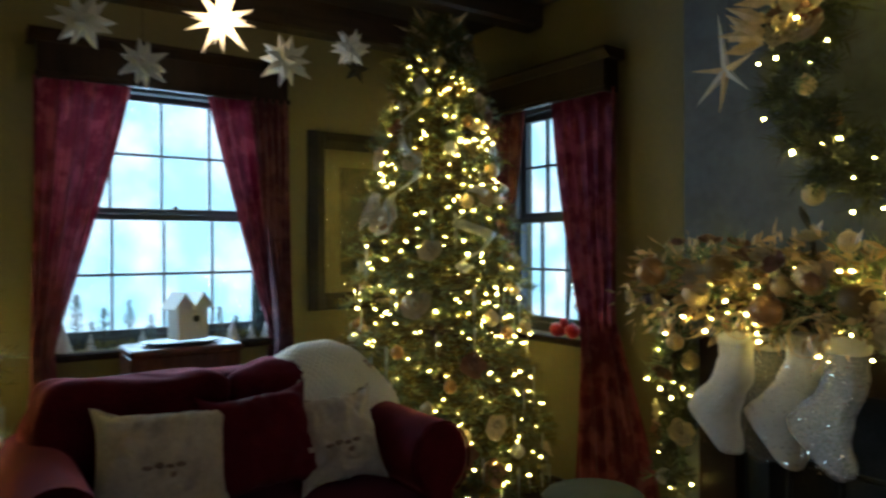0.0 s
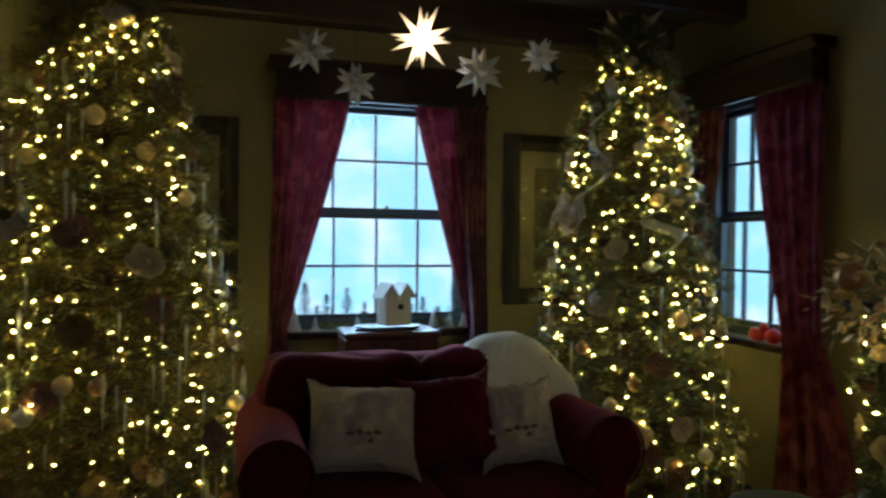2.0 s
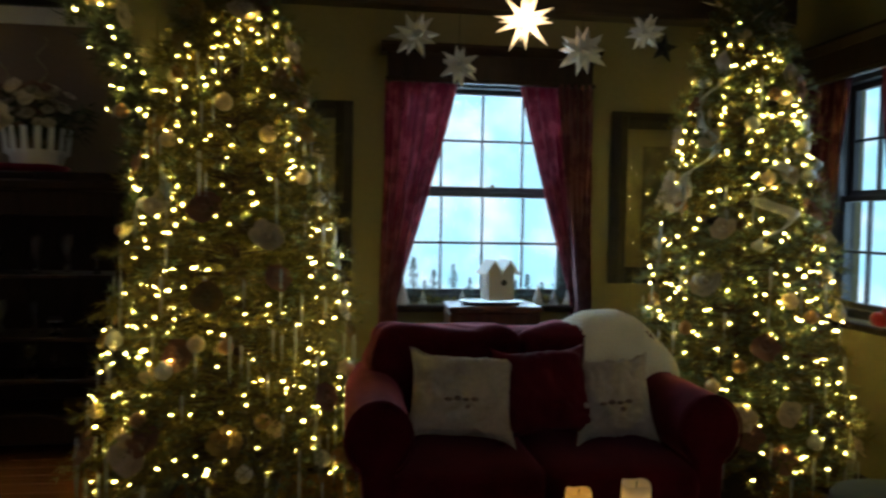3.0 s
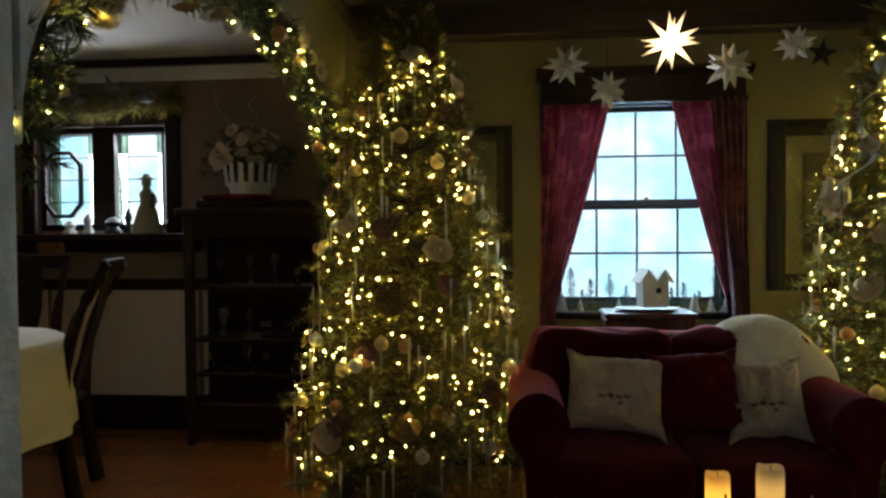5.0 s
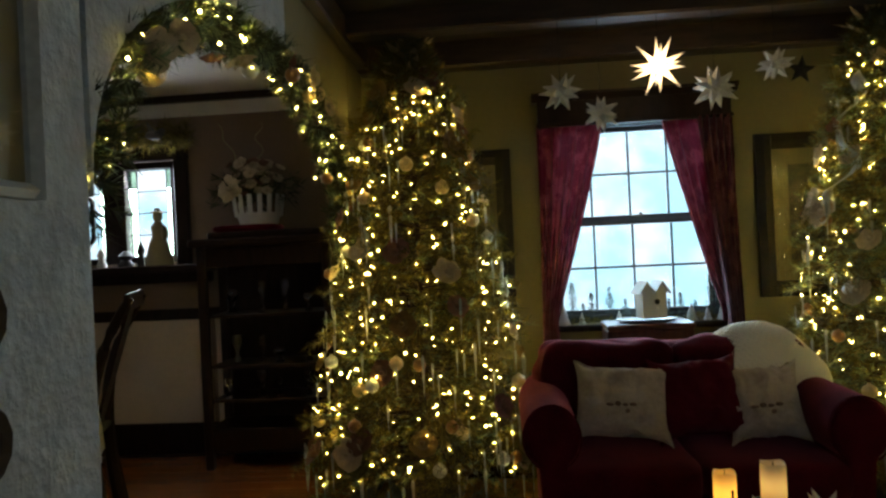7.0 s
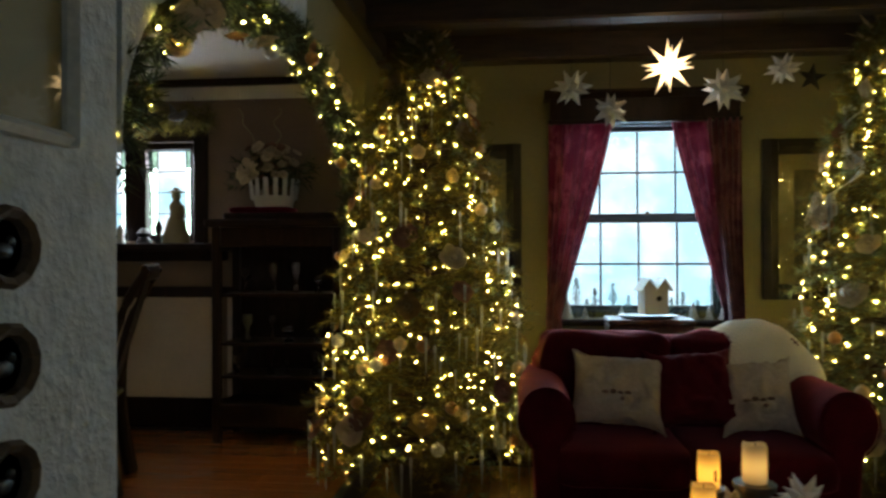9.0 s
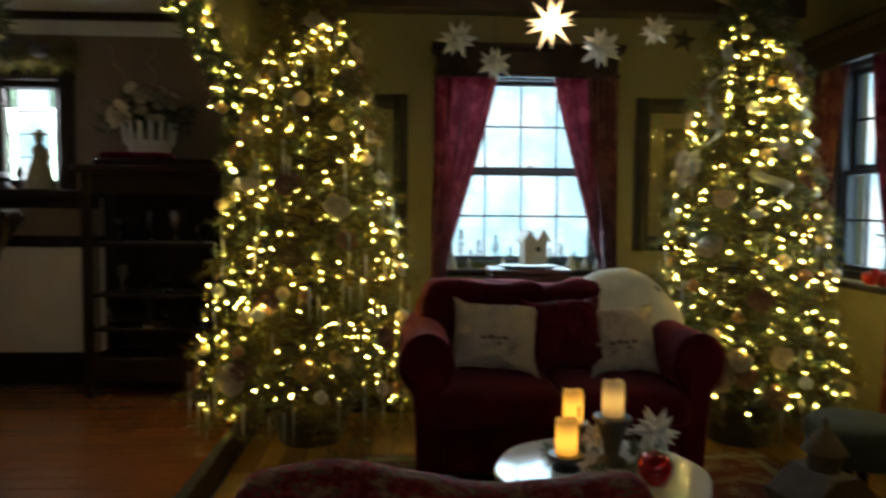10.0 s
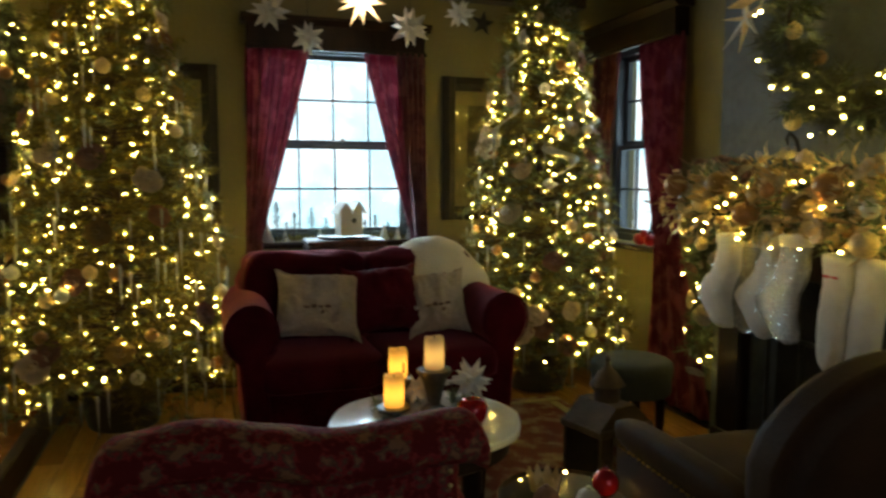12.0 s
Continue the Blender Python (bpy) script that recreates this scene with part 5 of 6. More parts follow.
for i in range(26):
    a = rnd.uniform(0.25, 2.2)
    q = Vector((-1, rnd.uniform(-0.6, 0.6), rnd.uniform(-0.4, 0.6))).normalized()
    part("silk_flower", BLOSSOMS[i % 3], None, w, at=Matrix.Translation((2.235, 0.87 + 0.36 * math.cos(a) * rnd.uniform(0.7, 1.15), 1.88 + 0.36 * math.sin(a) * rnd.uniform(0.7, 1.2))) @ q.to_track_quat('Z', 'Y').to_matrix().to_4x4() @ Matrix.Scale(0.75, 4))
mb = MB()
for i in range(110):
    a = rnd.uniform(0.2, 2.6)
    o = Vector((2.21, 0.87 + 0.38 * math.cos(a), 1.88 + 0.38 * math.sin(a)))
    d = Vector((rnd.uniform(-0.6, 0.1), math.cos(a) + rnd.uniform(-0.6, 0.6), math.sin(a) + rnd.uniform(-0.6, 0.6))).normalized()
    s = d.cross(Vector((1, 0.3, 0.2))).normalized()
    L = rnd.uniform(0.07, 0.16)
    mb.add([o, o + d * L * 0.5 + s * 0.02, o + d * L, o + d * L * 0.5 - s * 0.02, o + d * L * 0.5 + d.cross(s) * 0.006], [(0, 1, 4), (1, 2, 4), (2, 3, 4), (3, 0, 4)])
part("gold_leaf_spray", mb, M_GOLD, w, "champagne gold leaves")
tagged(part("cluster_lights", bulbs_mesh("cluster_lights", [(2.17, 0.87 + 0.38 * math.cos(0.3 + 0.12 * i) + rnd.uniform(-0.1, 0.1), 1.87 + 0.38 * math.sin(0.3 + 0.12 * i) + rnd.uniform(-0.1, 0.1)) for i in range(18)], 0.0042, rnd), None, w), kind="stuff")
mb = MB()
for i in range(1500):
    o = Vector((2.29, rnd.uniform(-0.12, 1.70), 1.185))
    q = Vector((rnd.gauss(-0.5, 0.7), rnd.gauss(0, 0.7), rnd.gauss(0.0, 0.75))).normalized()
    o = o + q * rnd.uniform(0.10, 0.20)
    d = (q + Vector((rnd.uniform(-0.5, 0.5), rnd.uniform(-0.9, 0.9), rnd.uniform(-0.7, 0.5)))).normalized()
    s = d.orthogonal().normalized()
    L = rnd.uniform(0.025, 0.075)
    mb.add([o, o + d * L * 0.5 + s * L * 0.2, o + d * L, o + d * L * 0.5 - s * L * 0.2, o + d * L * 0.5 + d.cross(s) * 0.005], [(0, 1, 4), (1, 2, 4), (2, 3, 4), (3, 0, 4)])
tagged(part("gold_leaf_spray", mb, M_CHAMPLEAF, mantel, "champagne and bronze glitter leaves"), kind="stuff")
BIG = [ball_mesh(0.052, M_COPPER), ball_mesh(0.046, M_GOLD), ball_mesh(0.050, M_BRONZE)]
for i in range(13):
    part("bauble", BIG[i % 3], None, mantel, at=pose(2.15 + 0.02 * rnd.random(), 1.60 - 0.13 * i + rnd.uniform(-0.04, 0.04), 1.14 + rnd.uniform(-0.10, 0.12), 20 * i, 15 * i, 0))
for i in range(8):
    y0, z0, R0 = 1.50 - 0.20 * i + rnd.uniform(-0.03, 0.03), 1.16 + rnd.uniform(-0.10, 0.12), rnd.uniform(0.035, 0.065)
    tilt = Euler((rnd.uniform(-0.6, 0.6), 0, rnd.uniform(-0.6, 0.6))).to_matrix()
    pts = [Vector((2.12, y0, z0)) + tilt @ Vector((0.012 * k / 6, R0 * (1 + k / 30) * math.cos(k * 0.45), R0 * math.sin(k * 0.45))) for k in range(22)]
    part("curled_ribbon", MB().tube(pts, 0.003, 0.002, 5), M_GOLD, mantel, "curled gold cord")
tagged(part("cluster_lights", bulbs_mesh("cluster_lights", [(2.125 + rnd.uniform(-0.02, 0.03), 1.55 - 0.085 * i + rnd.uniform(-0.03, 0.03), 1.04 + rnd.uniform(-0.05, 0.05)) for i in range(0, 16, 2)], 0.0046, rnd), None, mantel), kind="stuff")


BENT = [(0.035, 0.07), (0.045, 0.0), (0.075, -0.07), (0.125, -0.13), (0.165, -0.17), (0.165, -0.20), (0.13, -0.235), (0.085, -0.275), (0.05, -0.31), (0.01, -0.33), (-0.025, -0.315), (-0.035, -0.275), (-0.022, -0.21), (-0.035, -0.14), (-0.065, -0.07), (-0.07, 0.0), (-0.06, 0.07)]
STRAIGHT = [(0.055, 0.0), (0.058, -0.10), (0.066, -0.20), (0.062, -0.28), (0.055, -0.35), (0.03, -0.395), (0.0, -0.405), (-0.03, -0.39), (-0.045, -0.33), (-0.052, -0.25), (-0.055, -0.15), (-0.055, -0.05), (-0.052, 0.0)]


def stocking(x, y, z, tilt, m, cuff_m, label, ol, k=1.0, bars=False, sequins=0):
    """A plush stocking hung from z; outline in y and z, heel towards +y."""
    t = thing("stocking", label, "stocking", pose(x, y, z, tilt, 0, 0), group="christmas stockings")
    ring = []
    for i in range(len(ol)):
        p0, p1, p2, p3 = [ol[(i + q) % len(ol)] for q in (-1, 0, 1, 2)]
        for s in (0, 0.33, 0.67):
            ring.append(tuple(k * 0.5 * (2 * p1[c] + (p2[c] - p0[c]) * s + (2 * p0[c] - 5 * p1[c] + 4 * p2[c] - p3[c]) * s * s + (3 * p1[c] - p0[c] - 3 * p2[c] + p3[c]) * s ** 3) for c in (0, 1)))
    zs = [b for a, b in ring]
    n = len(ring)

    def axis(b):
        """Middle of the outline at height b."""
        w = [a for a, bb in ring if abs(bb - b) < 0.03]
        return (min(w) + max(w)) / 2
    vs, fs = [], []
    layers = ((-0.040, 0.30), (-0.036, 0.62), (-0.024, 0.88), (-0.008, 0.99), (0.008, 0.99), (0.024, 0.88), (0.036, 0.62), (0.040, 0.30))
    for d, q in layers:
        for i, (a, b) in enumerate(ring):
            c = axis(b)
            cb = min(max(zs) - 0.035, max(min(zs) + 0.04, b))
            ruck = 0.007 * noise.noise(Vector((a * 30, b * 26, d * 25 + y * 9)))
            vs.append((d * (1 + 4 * ruck), c + (a - c) * q + ruck, cb + (b - cb) * q + ruck))
    for j in range(len(layers) - 1):
        for i in range(n):
            q = (i + 1) % n
            fs.append((j * n + i, j * n + q, (j + 1) * n + q, (j + 1) * n + i))
    fs += [tuple(range(n)), tuple((len(layers) - 1) * n + i for i in range(n))]
    part("sock", MB().add(vs, fs), m, t, smooth=80)
    top = max(zs)
    part("cuff", MB().soft((0, (ol[0][0] + ol[-1][0]) / 2, top - 0.02), (0.043, 0.060 * k, 0.026), 0.5, 0.6, 20, 10, 0.08), cuff_m, t, "thick plush cuff", smooth=80)
    part("loop", MB().tube([(0, -0.03, top), (0.02, -0.03, top + 0.05), (0.03, -0.03, top + 0.08)], 0.003, 0.003, 5), cuff_m, t)
    # loose sequins sewn over the front
    rq = random.Random(int(y * 1000))
    sq = MB()
    for i in range(sequins):
        b = rq.uniform(min(zs) + 0.02, top - 0.06)
        w = [a for a, bb in ring if abs(bb - b) < 0.03]
        c, hwid = (min(w) + max(w)) / 2, (max(w) - min(w)) / 2
        u = rq.uniform(-0.85, 0.85)
        n0 = Vector((-1, rq.gauss(0, 0.35), rq.gauss(0.1, 0.35))).normalized()
        e1 = n0.orthogonal().normalized()
        e2 = n0.cross(e1)
        p = Vector((-0.0445 * (1 - abs(u) ** 3) ** 0.5 - 0.002, c + u * hwid, b))
        sq.add([p + (e1 * math.cos(q * 1.0472) + e2 * math.sin(q * 1.0472)) * 0.0021 for q in range(6)], [(0, 1, 2, 3, 4, 5)])
    if sequins:
        tagged(part("sequin_scatter", sq, M_SPANGLE, t, "loose silver sequins"), kind="stuff")
    if bars:
        for yy in (-0.018, 0.016):
            part("stitched_bar", MB().box(-0.046, yy, -0.062, 0.006, 0.026, 0.009, 0.002), M_RED, t, "red stitched mark")


FURRY, SHINY = "white plush christmas stocking hung from the mantel", "silver sequinned christmas stocking hung from the mantel"
stocking(2.215, 1.355, 0.97, 0, M_FUR, M_FUR, FURRY, BENT, 0.98, sequins=50)
stocking(2.270, 1.285, 0.96, -2, M_SEQUIN, M_FUR, SHINY, BENT, 1.0, sequins=260)
stocking(2.255, 1.150, 0.98, 4, M_FUR, M_FUR, FURRY, BENT, 1.04, sequins=130)
stocking(2.210, 1.005, 0.985, 0, M_SEQUIN, M_FUR, SHINY, BENT, 1.0, sequins=260)
stocking(2.215, 0.800, 1.00, 2, M_FUR, M_FUR, FURRY + " with red stitching", STRAIGHT, 1.0, True)
stocking(2.235, 0.685, 0.99, 6, M_FUR, M_FUR, FURRY, STRAIGHT, 0.95)

hk = thing("stocking_holder", "dark iron stocking holder hook standing on the mantel", "holder", pose(2.42, 1.20, 1.155))
part("foot", MB().box(0, 0, 0.012, 0.05, 0.08, 0.022, 0.004), M_IRON, hk)
part("hook", MB().tube([(0, 0.0, 0.02), (0, 0.0, 0.18), (-0.02, 0.01, 0.27), (-0.05, 0.015, 0.30), (-0.09, -0.01, 0.27), (-0.12, -0.06, 0.21)], 0.009, 0.004, 8), M_IRON, hk, smooth=40)

# long-pointed metal star hanging before the chimney
st = thing("starburst", "thin-pointed silver metal starburst hanging by the chimney", "wall star", pose(2.37, 1.48, 1.95, 0, 0, 0))
for i, (a, L) in enumerate(((90, 0.20), (15, 0.14), (-40, 0.15), (-90, 0.16), (-130, 0.16), (172, 0.13))):
    a = radians(a)
    d = Vector((-0.25, -math.cos(a), math.sin(a))).normalized()
    u = d.orthogonal().normalized() * 0.016
    v = d.cross(u)
    part("ray", MB().add([u, v, -u, -v, d * L], [(0, 1, 4), (1, 2, 4), (2, 3, 4), (3, 0, 4), (0, 1, 2, 3)]), M_GOLD if i % 2 else M_CHAMPFRAME, st)
part("wire", MB().tube([(0, 0, 0), (0.04, 0, 0.5)], 0.001, 0.001, 4), M_IRON, st)

# ---- east window sill ----
cb = thing("cardinal", "red glass bird ornament on the window sill", "ornament", pose(2.60, 2.56, SILL))
part("bird_body", MB().soft((0, 0, 0.035), (0.035, 0.05, 0.035), 0.9, 1, 16, 10), M_RED, cb, smooth=80)
part("bird_head", MB().soft((0, -0.04, 0.07), (0.022, 0.024, 0.026), 0.9, 1, 12, 8), M_RED, cb, smooth=80)
solid("red_bauble", ball_mesh(0.036, M_RED), None, "red glass bauble on the window sill", "bauble", at=pose(2.60, 2.46, SILL + 0.036))
sf = thing("sill_frame", "small dark frame of pressed flowers leaning in the window", "picture", pose(2.69, 2.50, SILL, 0, 8, 0))
for s in (-1, 1):
    part("frame_side", MB().box(0, s * 0.10, 0.17, 0.012, 0.012, 0.34, 0.002), M_DARKWOOD, sf)
for z in (0.006, 0.334):
    part("frame_rail", MB().box(0, 0, z, 0.012, 0.188, 0.012, 0.002), M_DARKWOOD, sf)
rg = np.random.default_rng(8)
stems = [((0, 0.0, 0.03), (0, 0.08 * (a - 0.5) * 2, 0.08 + 0.2 * b)) for a, b in rg.random((14, 2))]
part("pressed_fern", needle_mesh("pressed_fern", needle_field(stems, rg, 0.03, 0.006, 14), M_NEEDLE), None, sf)
for k in range(5):
    part("pressed_flower", MB().soft((-0.004, -0.06 + 0.03 * k, 0.12 + 0.03 * (k * 7 % 5)), (0.004, 0.012, 0.012), 1, 1, 8, 5), M_RED, sf)

# ---- pictures and plaques on the west wall ----
picture(pose(XW + 0.003, 0.085, 1.79, 0, 0, 90), 0.51, 0.62, 0.026, M_CHAMPFRAME, "pale print in a slim silver frame", None)
for k, z in enumerate((1.295, 1.105, 0.915)):
    t = thing("wall_plaque", "round carved wooden plaque with a dark relief", "plaque", pose(XW + 0.003, 0.165, z, 0, 0, 90), group="wall plaques")
    part("rim", MB().lathe([(0.052, 0), (0.068, 0.002), (0.070, 0.02), (0.062, 0.03), (0.05, 0.022), (0.047, 0.006)], 12).move(pose(0, 0, 0, 90, 22.5, 0)), M_CAGE, t)
    part("relief", MB().soft((0, -0.009, -0.006), (0.022, 0.006, 0.013), 1, 1, 14, 8).soft((0.014, -0.010, 0.010), (0.009, 0.006, 0.010), 1, 1, 10, 6).soft((-0.02, -0.008, 0.004), (0.012, 0.004, 0.007), 1, 1, 10, 6), M_IRON, t, "dark cast relief", smooth=60)
    part("ground", MB().lathe([(0.048, 0.0), (0.048, 0.006)], 24).move(pose(0, 0, 0, 90)), M_PAPERART, t)

# ---- dining room ----
t = thing("window_4", "small leaded casement window pair in a dark frame", "window", kind="structure")
mb = MB()
zc, zh = (DWS + DWH) / 2, DWH - DWS
for x, wd in ((DW0 + 0.02, 0.04), (DW1 - 0.02, 0.04), ((DW0 + DW1) / 2, 0.15)):
    mb.box(x, DYN + 0.06, zc, wd, 0.1, zh, 0.004)
for z in (DWS + 0.02, DWH - 0.02):
    mb.box((DW0 + DW1) / 2, DYN + 0.06, z, DW1 - DW0, 0.096, 0.04, 0.004)
part("window_frame", mb, M_DARKWOOD, t)
for x0, x1 in ((DW0 + 0.04, (DW0 + DW1) / 2 - 0.075), ((DW0 + DW1) / 2 + 0.075, DW1 - 0.04)):
    for i in range(4):
        z0 = DWS + 0.04 + (zh - 0.08) * i / 4
        z1 = z0 + (zh - 0.08) / 4
        if i:
            part("lead_came", MB().box((x0 + x1) / 2, DYN + 0.06, z0, x1 - x0, 0.008, 0.007, 0.001), M_IRON, t)
        for a, b, m in ((x0, x0 + 0.06, M_STAIN), (x0 + 0.06, x1 - 0.05, M_PANE), (x1 - 0.05, x1, M_STAIN)):
            p = part("pane", MB().box((a + b) / 2, DYN + 0.06, (z0 + z1) / 2, b - a - 0.006, 0.003, z1 - z0 - 0.006, 0.0004), m, t)
            p.visible_shadow = False
    for xx in (x0 + 0.06, x1 - 0.05):
        part("lead_came", MB().box(xx, DYN + 0.064, zc, 0.006, 0.006, zh - 0.08, 0.001), M_IRON, t)
solid("trim", MB().box(-2.4, DYN - 0.10, 1.325, 1.50, 0.22, 0.05, 0.008).box(-2.4, DYN - 0.03, 1.27, 1.44, 0.06, 0.07, 0.008), M_DARKWOOD, "deep dark wooden window ledge", "ledge", kind="structure")
solid("trim", MB().box((DW0 + DW1) / 2, DYN - 0.02, DWH + 0.05, DW1 - DW0 + 0.2, 0.04, 0.10, 0.006), M_DARKWOOD, "dark window head casing", "casing", kind="structure")
for x in (DW0 - 0.05, DW1 + 0.05):
    solid("trim", MB().box(x, DYN - 0.02, zc, 0.09, 0.04, zh + 0.04, 0.006), M_DARKWOOD, "dark window side casing", "casing", kind="structure")
solid("trim", MB().box((DX + XW) / 2 - 0.06, DYN - 0.02, 1.03, XW - DX - 0.13, 0.04, 0.07, 0.008), M_DARKWOOD, "dark chair rail", "chair rail", kind="structure")
for i in range(3):
    solid("wainscot_panel", MB().box(-3.2 + i * 1.0, DYN - 0.008, 0.645, 0.965, 0.016, 0.70, 0.004), M_CREAM, "cream painted wainscot panel", "wainscot", kind="structure")
solid("baseboard", MB().box((DX + XW) / 2 - 0.06, DYN - 0.015, 0.23, XW - DX - 0.13, 0.03, 0.20, 0.006), M_DARKWOOD, "dark stained baseboard", "baseboard", kind="structure")
solid("trim", MB().prism([(DYN, 2.30), (DYN - 0.015, 2.30), (DYN - 0.03, 2.33), (DYN - 0.06, 2.375), (DYN, 2.375)], DX, XW - WT, 'x'), M_WHITE, "white crown moulding", "crown moulding", kind="structure")
solid("trim", MB().box((DX + XW - WT) / 2, DYN - 0.05, 2.398, XW - WT - DX, 0.10, 0.044, 0.004), M_DARKWOOD, "dark picture rail under the ceiling", "rail", kind="structure")

# leaning octagonal mirror, plate and figures on the ledge
mr = thing("octagonal_mirror", "octagonal hanging glass in a dark wooden frame", "mirror", pose(-2.58, DYN - 0.03, 1.66))
oo = [(-0.06, -0.21), (0.06, -0.21), (0.13, -0.13), (0.13, 0.13), (0.06, 0.21), (-0.06, 0.21), (-0.13, 0.13), (-0.13, -0.13)]
n = 8
vs = [(x, y, z) for y in (-0.012, 0.012) for k in (1.0, 0.84) for x, z in [(a * k, b * (k + 0.05 if k < 1 else 1)) for a, b in oo]]
fsx = []
for i in range(n):
    j = (i + 1) % n
    fsx += [(i, j, n + j, n + i), (2 * n + i, 3 * n + i, 3 * n + j, 2 * n + j), (i, 2 * n + i, 2 * n + j, j), (n + i, n + j, 3 * n + j, 3 * n + i)]
part("mirror_frame", MB().add(vs, fsx), M_DARKWOOD, mr)
pl = thing("copper_plate", "round copper plate standing on the ledge", "plate", pose(-2.63, DYN - 0.13, 1.351, -78, 0, 0))
part("dish", MB().lathe([(0.001, 0.006), (0.06, 0.004), (0.09, 0.014), (0.095, 0.018), (0.09, 0.02), (0.06, 0.01), (0.001, 0.01)], 28).move(Matrix.Translation((0, 0.093, 0))), M_COPPER, pl, smooth=40)
solid("statuette", MB().lathe([(0.085, 0), (0.08, 0.05), (0.055, 0.14), (0.035, 0.19), (0.045, 0.24), (0.02, 0.275), (0.03, 0.30), (0.028, 0.325), (0.05, 0.335), (0.02, 0.345), (0.016, 0.36)], 16).soft((0.05, -0.02, 0.2), (0.02, 0.03, 0.05), 1, 1, 8, 6),
      M_PAPERART, "pale porcelain lady figurine on the ledge", "statue", at=pose(-1.98, DYN - 0.12, 1.351), smooth=50)
for x, h, r, m, lab in ((-2.36, 0.12, 0.03, M_CLOTH, "small white china jar on the ledge"), (-2.20, 0.10, 0.05, M_IRON, "small dark figurine on the ledge"), (-2.10, 0.15, 0.025, M_IRON, "slim dark candlestick on the ledge"), (-2.48, 0.08, 0.04, M_CLOTH, "small white china cup on the ledge")):
    solid("ledge_ornament", MB().lathe([(r, 0), (r * 1.05, h * 0.1), (r * 0.6, h * 0.4), (r, h * 0.65), (r * 0.5, h * 0.9), (r * 0.3, h)], 14), m, lab, "ornament", at=pose(x, DYN - 0.12, 1.351), smooth=50)

# swag of greens over the window
rg = np.random.default_rng(61)
stems = []
for i in range(220):
    x = rg.uniform(-2.85, -1.75)
    stems.append(((x, DYN - 0.08, 2.13 + 0.02 * math.sin(x * 6)), (x + rg.uniform(-0.1, 0.1), DYN - 0.08 - rg.uniform(0, 0.12), 2.13 + rg.uniform(-0.09, 0.13))))
sw = thing("window_swag", "dusty fir swag with white birds over the dining window", "swag")
tagged(part("foliage", needle_mesh("foliage", needle_field(stems, rg, 0.06, 0.006, 18), M_NEEDLE), None, sw), kind="stuff")
for x, z in ((-2.62, 2.2), (-2.38, 2.17), (-2.15, 2.22), (-1.95, 2.16)):
    part("dove", MB().soft((x, DYN - 0.17, z), (0.06, 0.03, 0.028), 0.9, 1, 14, 8).soft((x + 0.05, DYN - 0.17, z + 0.025), (0.022, 0.02, 0.02), 1, 1, 10, 6).prism([(x - 0.03, z), (x + 0.02, z + 0.01), (x - 0.05, z + 0.09)], DYN - 0.18, DYN - 0.16, 'y'), M_PEWTER, sw, "pale grey ornament bird", smooth=50)

# wall basket of silk flowers
bs = thing("wall_basket", "white slatted wall basket of silk flowers and curly twigs", "basket", pose(-1.325, 3.50, 1.57))
part("bowl", MB().lathe([(0.10, 0.0), (0.115, 0.005), (0.135, 0.075), (0.125, 0.07), (0.10, 0.012)], 24), M_WHITE, bs, smooth=40)
for i in range(16):
    a = 2 * math.pi * i / 16
    part("slat", MB().box(0, 0, 0.12, 0.03, 0.006, 0.13, 0.003).move(Matrix.Rotation(a, 4, 'Z') @ Matrix.Translation((0, 0.135, 0)) @ Matrix.Rotation(-0.12, 4, 'X')), M_WHITE, bs)
rnd = random.Random(21)
for i in range(34):
    a, r = rnd.uniform(0, 6.28), rnd.uniform(0.02, 0.2)
    q = Vector((math.cos(a) * r * 4, math.sin(a) * r * 4 - 0.6, 0.8)).normalized()
    part("silk_flower", BLOSSOMS[(0, 2, 1, 2)[i % 4]], None, bs, at=Matrix.Translation((math.cos(a) * r * 1.0, math.sin(a) * r * 0.5 - 0.05, 0.19 + rnd.uniform(0, 0.20))) @ q.to_track_quat('Z', 'Y').to_matrix().to_4x4() @ Matrix.Scale(rnd.uniform(0.34, 0.55), 4))
part("silk_flower", BLOSSOMS[2], None, bs, "large pale blossom", at=Matrix.Translation((-0.13, -0.10, 0.22)) @ Vector((-0.4, -1, 0.2)).to_track_quat('Z', 'Y').to_matrix().to_4x4())
stems = [((0, 0, 0.17), (rnd.uniform(-0.30, 0.34), rnd.uniform(-0.12, 0.05), 0.17 + rnd.uniform(-0.06, 0.2))) for i in range(30)]
part("leaves", needle_mesh("leaves", needle_field(stems, np.random.default_rng(4), 0.06, 0.014, 20), M_DARKFIR), None, bs)
for x, s, wave in ((-0.06, -0.17, 0.010), (0.03, 0.0, 0.022)):
    pts = [(x + s * k + wave * math.sin(k * 15), -0.02 + 0.015 * math.cos(k * 14), 0.28 + 0.36 * k) for k in [j / 20 for j in range(21)]]
    part("curly_twig", MB().tube(pts, 0.007, 0.004, 5), M_PAPERART, bs)
part("hanger", MB().box(0, 0.08, 0.10, 0.05, 0.10, 0.02, 0.003), M_IRON, bs)

